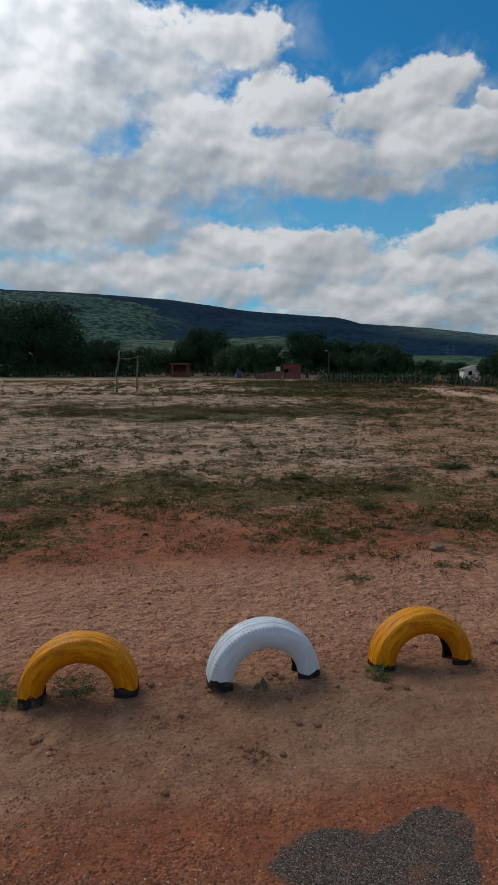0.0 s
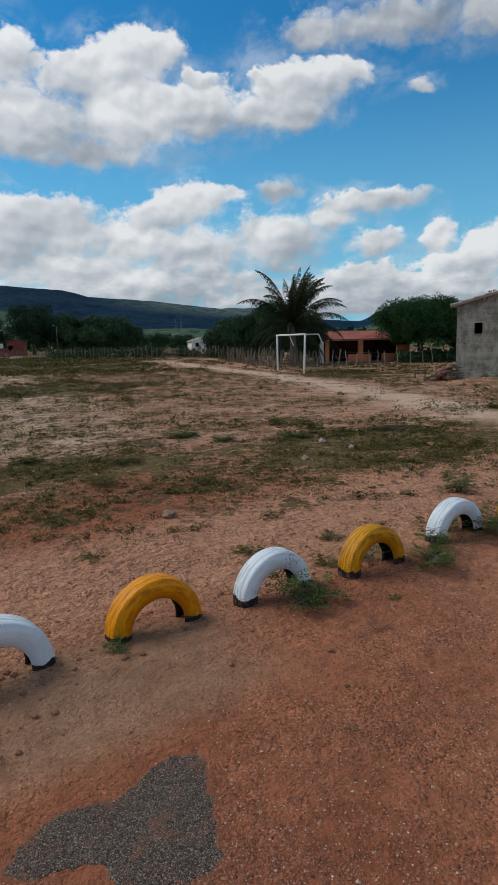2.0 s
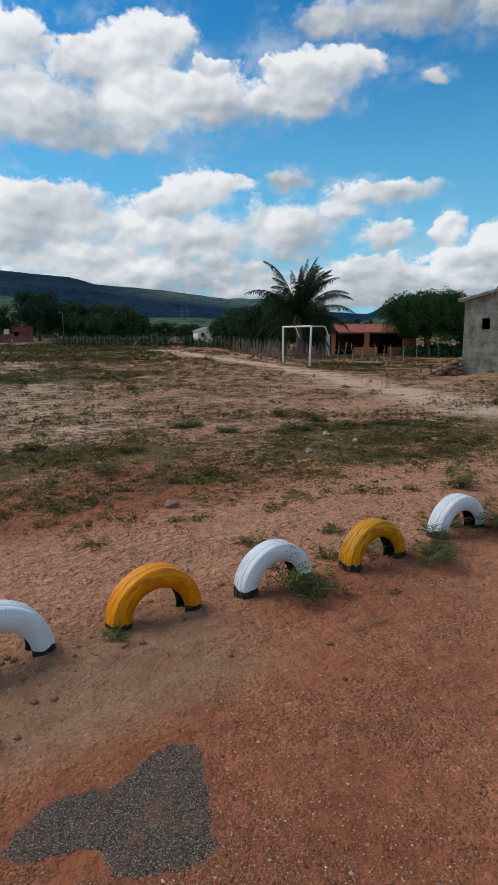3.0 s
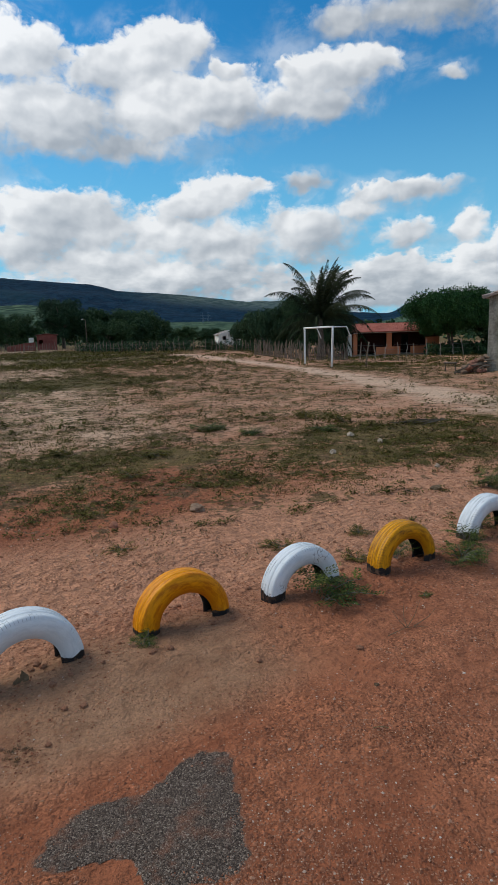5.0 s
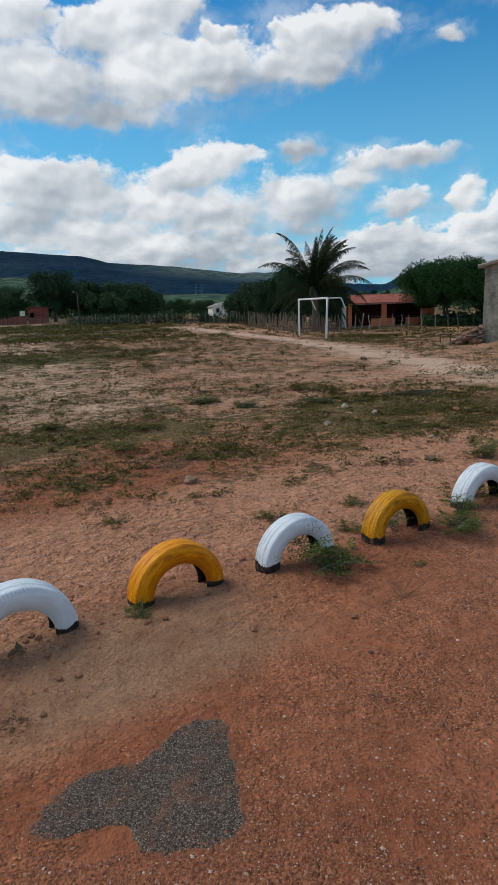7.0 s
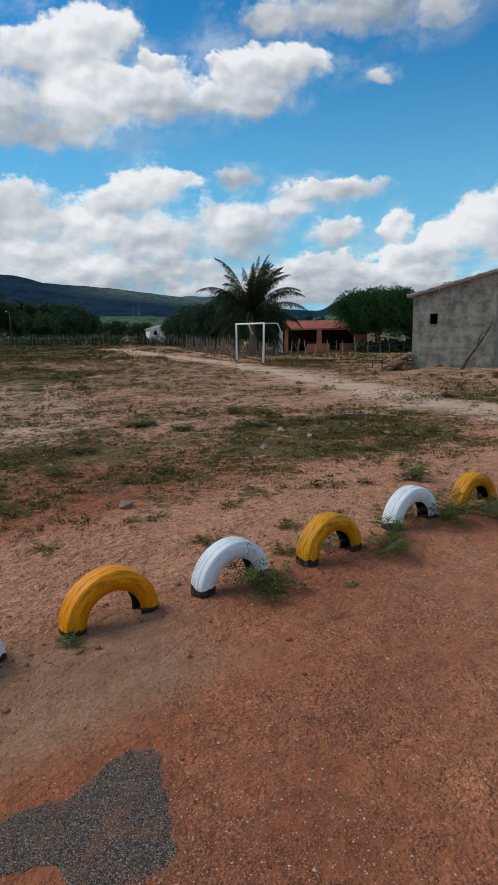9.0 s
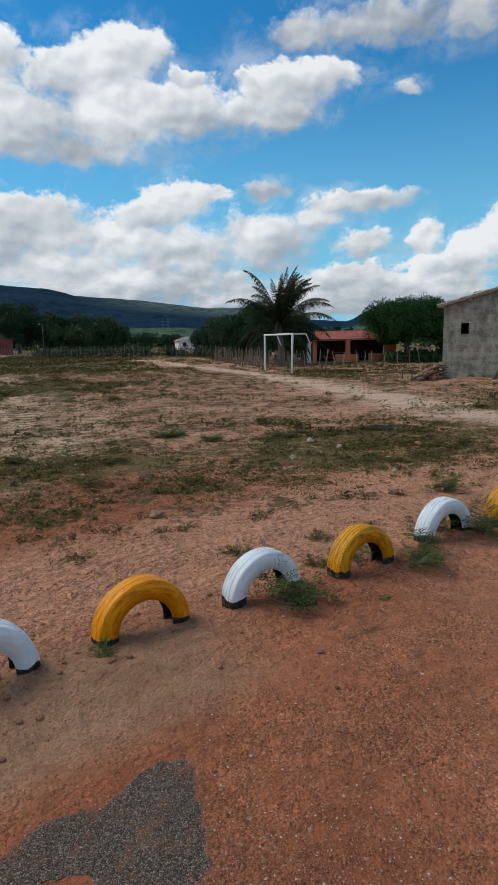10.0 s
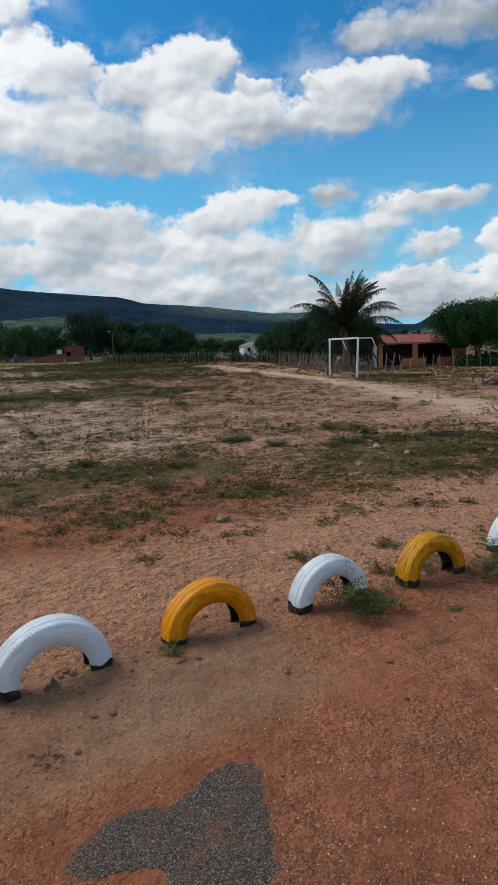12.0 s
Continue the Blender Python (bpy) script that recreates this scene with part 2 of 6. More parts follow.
def soil_material():
    m, g, b = material("soil", 0.95, 0.12)
    p = place_of(g)
    x, y, z = g.add("ShaderNodeSeparateXYZ", p).outputs[:]
    # the ground changes in bands that run along the row of tyres, from the yard out to the field
    d = g.math("MAXIMUM", g.math("MULTIPLY_ADD", x, -0.04, y), 0.0)
    wob = g.noise(p, 0.28, 6.0, 0.65)
    dw = g.math("ADD", d, g.math("MULTIPLY", g.math("MULTIPLY", g.math("SUBTRACT", wob, 0.5), 0.75), d))
    n1, n2, n3, n4 = g.noise(p, 1.1, 6.0, 0.62), g.noise(p, 7.0, 6.0, 0.65), g.noise(p, 45.0, 4.0, 0.65), g.noise(p, 190.0, 2.0, 0.6)
    red = g.mix(g.span(n1, 0.3, 0.7), (0.30, 0.097, 0.046), (0.41, 0.152, 0.075))
    tan = g.mix(g.span(n1, 0.35, 0.7), (0.44, 0.258, 0.162), (0.70, 0.465, 0.315))
    soil = g.mix(g.span(g.math("ADD", dw, g.math("MULTIPLY", g.span(x, 1.5, 4.5), 1.6)), 5.6, 10.5), red, tan)
    # pale trampled sand behind the row of tyres, and browner soil at its far end
    gx = g.math("SUBTRACT", y, g.math("MULTIPLY_ADD", x, 0.24, 2.55))
    strip = g.math("ADD", gx, g.math("MULTIPLY", g.math("SUBTRACT", wob, 0.5), 1.6))
    soil = g.mix(g.math("MULTIPLY", g.span(x, 1.0, 3.0), 0.6), soil, g.mix(g.span(n1, 0.3, 0.7), (0.41, 0.168, 0.090), (0.51, 0.236, 0.136)))
    soil = g.mix(g.math("MULTIPLY", g.span(g.math("ABSOLUTE", g.math("SUBTRACT", strip, 1.5)), 1.3, 0.5), 0.75), soil, (0.57, 0.288, 0.170))
    # grey-brown sand drifted against the row of tyres
    drift = g.math("MULTIPLY", g.span(g.math("ABSOLUTE", g.math("SUBTRACT", gx, 0.12)), 0.66, 0.30), g.span(g.math("ADD", x, n1), 2.2, 1.3))
    drift = g.math("MULTIPLY", drift, g.span(g.math("ADD", wob, g.math("MULTIPLY", n2, 0.25)), 0.38, 0.66))
    soil = g.mix(g.math("MULTIPLY", drift, 0.92), soil, g.mix(g.span(n1, 0.3, 0.7), (0.29, 0.158, 0.090), (0.37, 0.208, 0.122)))
    # sandy tracks worn through the grass
    worn = None
    for (ax, ay), (bx, by) in TRACK:
        ex, ey = bx - ax, by - ay
        px, py = g.math("SUBTRACT", x, ax), g.math("SUBTRACT", y, ay)
        h = g.math("DIVIDE", g.math("ADD", g.math("MULTIPLY", px, ex), g.math("MULTIPLY", py, ey)), ex * ex + ey * ey, clamp=True)
        qx, qy = g.math("SUBTRACT", px, g.math("MULTIPLY", h, ex)), g.math("SUBTRACT", py, g.math("MULTIPLY", h, ey))
        r = g.math("SQRT", g.math("ADD", g.math("MULTIPLY", qx, qx), g.math("MULTIPLY", qy, qy)))
        worn = r if worn is None else g.math("MINIMUM", worn, r)
    worn = g.math("ADD", worn, g.math("MULTIPLY", g.math("SUBTRACT", n1, 0.5), 4.5))
    track = g.math("MULTIPLY", g.span(worn, 1.5, 0.2), 0.85)
    soil = g.mix(track, soil, (0.68, 0.47, 0.33))
    # low grass: more or less of it with the distance from the yard
    stops = [(a / 110.0, float(v)) for a, v in zip(GRASS_AT, GRASS_OF)]
    want = g.ramp(g.math("DIVIDE", dw, 110.0), *stops)
    for ax, ay, ra, rb, turn, thick in BEDS:
        c, q = math.cos(radians(turn)), math.sin(radians(turn))
        px, py = g.math("SUBTRACT", x, ax), g.math("SUBTRACT", y, ay)
        u = g.math("ADD", g.math("MULTIPLY", px, c / ra), g.math("MULTIPLY", py, q / ra))
        v = g.math("SUBTRACT", g.math("MULTIPLY", py, c / rb), g.math("MULTIPLY", px, q / rb))
        r = g.math("ADD", g.math("SQRT", g.math("ADD", g.math("MULTIPLY", u, u), g.math("MULTIPLY", v, v))), g.math("MULTIPLY", g.math("SUBTRACT", g.noise(p, 1.9 / rb, 6.0, 0.7), 0.5), 2.0))
        want = g.math("MAXIMUM", want, g.span(r, 1.45, 0.55, 0.0, thick))
    open_sand = g.math("MULTIPLY", g.span(x, -5.0, -14.0), g.span(dw, 34.0, 44.0))
    want = g.math("SUBTRACT", want, g.math("MULTIPLY", open_sand, 0.03))
    patch = g.math("MULTIPLY_ADD", g.math("ADD", g.math("ADD", g.noise(p, 0.8, 9.0, 0.74), g.noise(p, 3.1, 8.0, 0.7)), g.math("MULTIPLY", g.noise(p, 14.0, 4.0, 0.6), 0.7)), 1.15, -1.0)
    grass = g.math("MULTIPLY", g.span(g.math("SUBTRACT", want, patch), -0.05, 0.05), g.math("SUBTRACT", 1.0, track))
    green = g.mix(g.span(n3, 0.35, 0.65), (0.046, 0.041, 0.011), (0.17, 0.14, 0.044))
    dry = g.mix(n2, (0.070, 0.045, 0.024), (0.19, 0.12, 0.066))
    green = g.mix(g.span(g.math("ADD", want, g.math("MULTIPLY", g.math("SUBTRACT", g.noise(p, 1.2, 5.0, 0.65), 0.5), 0.9)), 0.66, 0.42), green, dry)
    soil = g.mix(g.math("MULTIPLY", grass, 0.84), soil, green)
    cell, big = g.add("ShaderNodeTexVoronoi", p), g.add("ShaderNodeTexVoronoi", p)
    cell.inputs["Scale"].default_value, big.inputs["Scale"].default_value = 150.0, 75.0
    grain = g.add("ShaderNodeSeparateXYZ", cell.outputs["Color"]).outputs[0]
    clod = g.add("ShaderNodeSeparateXYZ", big.outputs["Color"]).outputs[0]
    rough_here = g.math("MULTIPLY", g.span(g.noise(p, 2.2, 4.0, 0.6), 0.35, 0.62), g.math("SUBTRACT", 1.0, g.math("MULTIPLY", drift, 0.6)))
    speck = g.mix(g.math("ADD", g.math("MULTIPLY", rough_here, 0.55), 0.08), (1.0, 1.0, 1.0), g.ramp(grain, (0.0, 0.45), (0.15, 0.75), (0.5, 1.0), (0.93, 1.15), (1.0, 1.9)))
    lumpy = g.mix(rough_here, (1.0, 1.0, 1.0), g.ramp(clod, (0.0, 0.6), (0.25, 0.92), (0.8, 1.06), (1.0, 1.3)))
    soil = g.mix(1.0, g.mix(1.0, soil, speck, "MULTIPLY"), lumpy, "MULTIPLY")
    grit = g.math("ADD", g.math("MULTIPLY", n3, 0.6), g.math("MULTIPLY", n4, 0.4))
    soil = g.mix(1.0, soil, g.ramp(grit, (0.33, 0.74), (0.5, 1.0), (0.68, 1.14)), "MULTIPLY")
    soil = g.mix(1.0, soil, g.ramp(n2, (0.3, 0.76), (0.7, 1.16)), "MULTIPLY")
    g.link(soil, b.inputs["Base Color"])
    h = g.math("ADD", g.math("ADD", g.math("MULTIPLY", n2, g.math("MULTIPLY_ADD", drift, -0.36, 0.62)), g.math("MULTIPLY", n3, 0.24)), g.math("MULTIPLY", n4, 0.06))
    h = g.math("ADD", h, g.math("MULTIPLY", g.math("MULTIPLY", g.math("SUBTRACT", 1.0, big.outputs["Distance"]), rough_here), 0.16))
    h = g.math("ADD", h, g.math("MULTIPLY", g.math("MULTIPLY", g.noise(p, 15.0, 3.0, 0.5), g.math("MULTIPLY_ADD", drift, -0.6, 1.0)), g.math("ADD", 0.55, g.math("MULTIPLY", g.span(g.math("ABSOLUTE", g.math("SUBTRACT", gx, 1.0)), 1.5, 0.6), 0.95))))
    relief(g, b, h, 1.0, 0.06)
    return m


def asphalt_material():
    m, g, b = material("asphalt", 0.9, 0.12)
    p = place_of(g)
    v = g.add("ShaderNodeTexVoronoi", p)
    v.inputs["Scale"].default_value = 240.0
    stone = g.add("ShaderNodeSeparateXYZ", v.outputs["Color"]).outputs[0]
    c = g.ramp(stone, (0.0, (0.034, 0.024, 0.018)), (0.5, (0.098, 0.070, 0.054)), (0.86, (0.160, 0.120, 0.094)), (1.0, (0.32, 0.255, 0.20)))
    dust = g.span(g.noise(p, 7.0, 6.0, 0.7), 0.50, 0.72)
    # soil trodden over the edge
    rim = g.add("ShaderNodeAttribute", attribute_name="rim").outputs["Fac"]
    trodden = g.span(g.math("ADD", rim, g.math("MULTIPLY", g.math("SUBTRACT", g.noise(p, 24.0, 6.0, 0.7), 0.5), 1.9)), 0.45, 0.80)
    dust = g.math("MAXIMUM", g.math("MULTIPLY", dust, 0.55), g.math("MULTIPLY", trodden, 0.95))
    g.link(g.mix(dust, c, (0.28, 0.105, 0.054)), b.inputs["Base Color"])
    relief(g, b, g.math("SUBTRACT", 1.0, v.outputs["Distance"]), 0.8, 0.005)
    return m


def painted_rubber(name, paint, shade, wear, cracks=0.0, tread=0.0):
    """Paint brushed over rubber; it ends unevenly above the soil and is worn off on the ribs."""
    m, g, b = material(name, 0.5, 0.2)
    p = local_of(g)
    x, y, z = g.add("ShaderNodeSeparateXYZ", p).outputs[:]
    rnd = g.add("ShaderNodeObjectInfo").outputs["Random"]
    q = g.add("ShaderNodeVectorMath", p, g.vec(g.math("MULTIPLY", rnd, 40.0), rnd, 0.0), operation="ADD").outputs[0]
    edge = g.math("ADD", z, g.math("MULTIPLY", g.math("SUBTRACT", g.noise(q, 10.0, 5.0, 0.6), 0.5), 0.12))
    edge = g.math("ADD", edge, g.math("MULTIPLY", g.math("SUBTRACT", rnd, 0.6), 0.03))
    bare = g.span(edge, 0.026, 0.021)
    ring = g.vec(g.math("MULTIPLY", g.math("ARCTAN2", z, x), 0.6), g.math("MULTIPLY", y, 9.0), g.math("MULTIPLY", g.math("SQRT", g.math("ADD", g.math("MULTIPLY", x, x), g.math("MULTIPLY", z, z))), 9.0))
    streak = g.noise(ring, 5.0, 6.0, 0.7)
    spots = g.noise(q, 22.0, 6.0, 0.7)
    coat = g.mix(g.span(streak, 0.35, 0.7), paint, shade)
    coat = g.mix(g.math("MULTIPLY", g.span(g.noise(q, 5.0, 5.0, 0.65), 0.45, 0.75), 0.35), coat, shade)
    # sidewall shade put into the paint with dirt streaks, darker towards the bead
    rad = g.math("SQRT", g.math("ADD", g.math("MULTIPLY", x, x), g.math("MULTIPLY", z, z)))
    coat = g.mix(g.math("MULTIPLY", g.span(g.math("ADD", rad, g.math("MULTIPLY", g.math("SUBTRACT", streak, 0.5), 0.10)), 0.225, 0.165), 0.8), coat, shade)
    lost = g.math("MULTIPLY", g.span(g.math("ADD", g.math("MULTIPLY", streak, 0.7), g.math("MULTIPLY", spots, 0.5)), 0.80 - wear, 0.90 - wear), 0.75)
    if cracks:
        net = g.add("ShaderNodeTexVoronoi", g.add("ShaderNodeVectorMath", q, g.add("ShaderNodeTexNoise", q).outputs["Color"], operation="ADD").outputs[0], feature="DISTANCE_TO_EDGE")
        net.inputs["Scale"].default_value = 6.5
        split = g.math("MULTIPLY", g.span(net.outputs["Distance"], 0.022, 0.010), g.span(g.noise(q, 3.5, 2.0), 0.60 - cracks * 0.1, 0.66 - cracks * 0.1))
        lost = g.math("MAXIMUM", lost, split)
    # the tread's grooves, which the brush did not fill
    turn, side = g.math("ARCTAN2", z, x), g.math("ABSOLUTE", y)
    block = g.math("ABSOLUTE", g.math("SUBTRACT", g.math("FRACT", g.math("MULTIPLY_ADD", side, 9.0, g.math("MULTIPLY", turn, 92 / 6.28318))), 0.5))
    slots = g.math("MULTIPLY", g.span(block, 0.09, 0.03), g.math("MULTIPLY", g.span(side, 0.030, 0.034), g.span(rad, 0.258, 0.268)))
    rings = g.math("MULTIPLY", g.math("MAXIMUM", g.span(g.math("ABSOLUTE", g.math("SUBTRACT", side, 0.0115)), 0.0030, 0.0012), g.span(g.math("ABSOLUTE", g.math("SUBTRACT", side, 0.042)), 0.0022, 0.0008)), g.span(rad, 0.256, 0.266))
    open_groove = g.math("MULTIPLY", g.math("MAXIMUM", slots, rings), g.span(g.noise(q, 6.0, 3.0, 0.6), 0.62 - tread * 0.4, 0.72 - tread * 0.4, 0.0, 0.6))
    lost = g.math("MAXIMUM", lost, open_groove)
    rubber = g.mix(spots, (0.012, 0.012, 0.013), (0.03, 0.028, 0.027))
    c = g.mix(g.math("MAXIMUM", lost, bare), coat, rubber)
    dirt = g.math("MULTIPLY", g.span(z, 0.06, -0.04), g.span(spots, 0.5, 0.62))
    g.link(g.mix(g.math("MULTIPLY", dirt, 0.6), c, (0.26, 0.14, 0.085)), b.inputs["Base Color"])
    b.inputs["Roughness"].default_value = 0.5
    relief(g, b, g.math("ADD", g.math("MULTIPLY", streak, 0.6), g.math("MULTIPLY", spots, 0.4)), 0.35, 0.006)
    return m


def plaster():
    """Trowelled cement over blocks: the courses show faintly, with streaks and damp towards the foot."""
    m, g, b = material("cement_plaster", 0.9, 0.12)
    p = local_of(g)
    x, y, z = g.add("ShaderNodeSeparateXYZ", p).outputs[:]
    streaks = g.noise(g.vec(g.math("MULTIPLY", x, 3.0), y, g.math("MULTIPLY", z, 0.7)), 1.6, 6.0, 0.65)
    blots, fine = g.noise(p, 2.6, 7.0, 0.68), g.noise(p, 22.0, 4.0, 0.6)
    rows = g.add("ShaderNodeTexBrick", g.vec(g.math("ADD", x, y), g.math("ADD", z, g.math("MULTIPLY", blots, 0.05)), 0.0))
    for key, value in (("Scale", 1.0), ("Mortar Size", 0.02), ("Mortar Smooth", 0.8), ("Brick Width", 0.4), ("Row Height", 0.2)):
        rows.inputs[key].default_value = value
    f = g.math("ADD", g.math("MULTIPLY", blots, 0.6), g.math("ADD", g.math("MULTIPLY", streaks, 0.15), g.math("MULTIPLY", fine, 0.25)))
    c = g.mix(g.span(f, 0.36, 0.64), (0.135, 0.122, 0.095), (0.42, 0.385, 0.31))
    c = g.mix(g.math("MULTIPLY", g.math("MULTIPLY", rows.outputs["Fac"], g.span(blots, 0.36, 0.58)), 0.32), c, (0.46, 0.43, 0.36))
    g.link(c, b.inputs["Base Color"])
    relief(g, b, f, 0.6, 0.02)
    return m


SOIL = soil_material()
ASPHALT = asphalt_material()
YELLOW = painted_rubber("yellow_paint", (0.86, 0.33, 0.0015), (0.50, 0.13, 0.001), 0.0, 0.0, 0.12)
YELLOW_WORN = painted_rubber("worn_yellow_paint", (0.76, 0.33, 0.003), (0.34, 0.12, 0.003), 0.11, 0.0, 0.7)
WHITE = painted_rubber("white_paint", (0.74, 0.77, 0.79), (0.60, 0.63, 0.65), 0.03, 0.1, 0.38)
RUBBER = grainy("rubber", (0.010, 0.010, 0.011), (0.028, 0.026, 0.025), 8.0, 0.7, 0.4)
STONE = grainy("stone", (0.18, 0.112, 0.074), (0.36, 0.245, 0.170), 9.0, 0.95, 0.7, 60.0, 0.06)
BROKEN_BRICK = grainy("broken_brick", (0.20, 0.085, 0.055), (0.34, 0.165, 0.115), 9.0, 0.9, 0.6, 60.0, 0.2)
PALE_STONE = grainy("pale_stone", (0.33, 0.25, 0.18), (0.52, 0.42, 0.33), 9.0, 0.9, 0.6, 60.0, 0.2)
RED_STONE = grainy("red_stone", (0.30, 0.12, 0.07), (0.42, 0.19, 0.12), 9.0, 0.9, 0.6, 60.0, 0.2)
SOIL_LUMP = grainy("dry_soil_lump", (0.20, 0.085, 0.048), (0.34, 0.165, 0.095), 30.0, 0.95, 0.8, 120.0)
CLOD = grainy("dry_clod", (0.11, 0.072, 0.042), (0.20, 0.135, 0.08), 40.0, 0.95, 0.8, 120.0)
BARK = grainy("bark", (0.07, 0.055, 0.042), (0.17, 0.14, 0.11), 5.0, 0.9, 0.7, 30.0)
STAKE = grainy("weathered_wood", (0.115, 0.085, 0.062), (0.25, 0.195, 0.15), 5.0, 0.9, 0.5, 30.0)
PALE_STAKE = grainy("pale_wood", (0.22, 0.18, 0.15), (0.42, 0.37, 0.31), 5.0, 0.9, 0.5, 30.0)
GREY_STICK = grainy("grey_branch", (0.10, 0.085, 0.07), (0.24, 0.21, 0.18), 6.0, 0.9, 0.7, 40.0)
GOAL_PAINT = grainy("white_gloss_paint", (0.62, 0.61, 0.58), (0.80, 0.79, 0.77), 6.0, 0.5, 0.15)
WIRE = material("wire", 0.5, 0.5, 0.8)[0]
WIRE.node_tree.nodes["Principled BSDF"].inputs["Base Color"].default_value = (0.25, 0.23, 0.21, 1)
PLASTER = plaster()
ORANGE = grainy("orange_wall_paint", (0.56, 0.19, 0.085), (0.70, 0.26, 0.125), 0.8, 0.85, 0.2)
LIME = grainy("limewash", (0.62, 0.60, 0.54), (0.80, 0.78, 0.71), 1.0, 0.9, 0.2)
BRICK_RED = grainy("brick_red_wall", (0.15, 0.045, 0.038), (0.24, 0.08, 0.064), 1.2, 0.9, 0.3)
# veranda shade is put into this red, which also roofs the red house
DEEP_RED = grainy("dark_red_roof_and_shade", (0.07, 0.022, 0.018), (0.11, 0.036, 0.028), 1.0, 0.9, 0.2)
WHITEWASH = grainy("whitewash", (0.60, 0.59, 0.56), (0.76, 0.75, 0.72), 1.0, 0.9, 0.2)
TILE = grainy("clay_tile", (0.30, 0.085, 0.06), (0.46, 0.16, 0.115), 1.5, 0.9, 0.4, 8.0)
GREY_TILE = grainy("weathered_tile", (0.22, 0.17, 0.145), (0.40, 0.33, 0.29), 2.5, 0.9, 0.4, 12.0)
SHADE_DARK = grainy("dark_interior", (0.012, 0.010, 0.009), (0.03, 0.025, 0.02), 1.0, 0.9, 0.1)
LEAF = leafy("leaf_dark", (0.018, 0.046, 0.024), (0.055, 0.105, 0.048))
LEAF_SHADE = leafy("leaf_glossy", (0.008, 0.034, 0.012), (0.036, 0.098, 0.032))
LEAF_DRY = leafy("leaf_olive", (0.022, 0.052, 0.026), (0.070, 0.12, 0.055))
GRASS = leafy("grass_blades", (0.050, 0.045, 0.009), (0.175, 0.148, 0.036), 0.8)
LITTER = leafy("dead_leaf", (0.035, 0.022, 0.013), (0.15, 0.092, 0.052), 0.9)
STRAW = leafy("dry_grass", (0.11, 0.08, 0.035), (0.26, 0.19, 0.10), 0.8)
FIELD_WEED = leafy("field_weed_leaf", (0.036, 0.032, 0.006), (0.125, 0.108, 0.022), 0.8)
WEED = leafy("weed_leaf", (0.026, 0.040, 0.008), (0.098, 0.118, 0.027), 0.6)
FROND = leafy("palm_frond", (0.011, 0.018, 0.009), (0.040, 0.054, 0.025), 0.75)


# ---- mesh helpers ----
def mesh_of(name, verts, faces, mat, smooth=False):
    me = bpy.data.meshes.new(name)
    me.from_pydata(verts if isinstance(verts, list) else verts.tolist(), [], faces if isinstance(faces, list) else faces.tolist())
    if smooth:
        me.polygons.foreach_set("use_smooth", [True] * len(me.polygons))
    for mm in (mat if isinstance(mat, (list, tuple)) else [mat]):
        me.materials.append(mm)
    me.update()
    return me


def put(name, me, parent=None, label="", m=None):
    ob = new(name, me)
    if parent:
        ob.parent = parent
    if m is not None:
        ob.matrix_basis = m
    if label:
        ob["label"] = label
    return ob


def part(name, bm, mat, parent, label="", smooth=False):
    me = bpy.data.meshes.new(name)
    bm.to_mesh(me)
    bm.free()
    if smooth:
        me.polygons.foreach_set("use_smooth", [True] * len(me.polygons))
    for mm in (mat if isinstance(mat, (list, tuple)) else [mat]):
        me.materials.append(mm)
    return put(name, me, parent, label)


def thing(name, label, category, m, group="", kind=""):
    ob = new(name)
    ob.matrix_basis = m
    ob.empty_display_size = 0.1
    return tagged(ob, label, category, group, kind)


def box(bm, x0, x1, y0, y1, z0, z1, bevel=0.0):
    r = bmesh.ops.create_cube(bm, size=1.0, matrix=Matrix.Translation(((x0 + x1) / 2, (y0 + y1) / 2, (z0 + z1) / 2)) @ Matrix.Diagonal((x1 - x0, y1 - y0, z1 - z0, 1)))
    if bevel:
        edges = list({e for v in r["verts"] for e in v.link_edges})
        bmesh.ops.bevel(bm, geom=edges, offset=bevel, segments=1, affect="EDGES")
    return bm


def tube(points, radii, sides=7, caps=True):
    """Vertices and faces of a tapered tube along points."""
    pts = [Vector(p) for p in points]
    verts, faces = [], []
    side = None
    for i, p in enumerate(pts):
        d = (pts[min(i + 1, len(pts) - 1)] - pts[max(i - 1, 0)]).normalized()
        if side is None:
            side = d.orthogonal().normalized()
        side = (side - d * side.dot(d)).normalized()
        up = d.cross(side)
        for k in range(sides):
            a = 2 * math.pi * k / sides
            verts.append(tuple(p + (side * math.cos(a) + up * math.sin(a)) * radii[i]))
    for i in range(len(pts) - 1):
        for k in range(sides):
            a, b = i * sides + k, i * sides + (k + 1) % sides
            faces.append((a, b, b + sides, a + sides))
    if caps:
        faces.append(tuple(range(sides))[::-1])
        faces.append(tuple(range((len(pts) - 1) * sides, len(pts) * sides)))
    return verts, faces


def join(pieces):
    verts, faces = [], []
    for v, f in pieces:
        n = len(verts)
        verts += v
        faces += [tuple(i + n for i in face) for face in f]
    return verts, faces


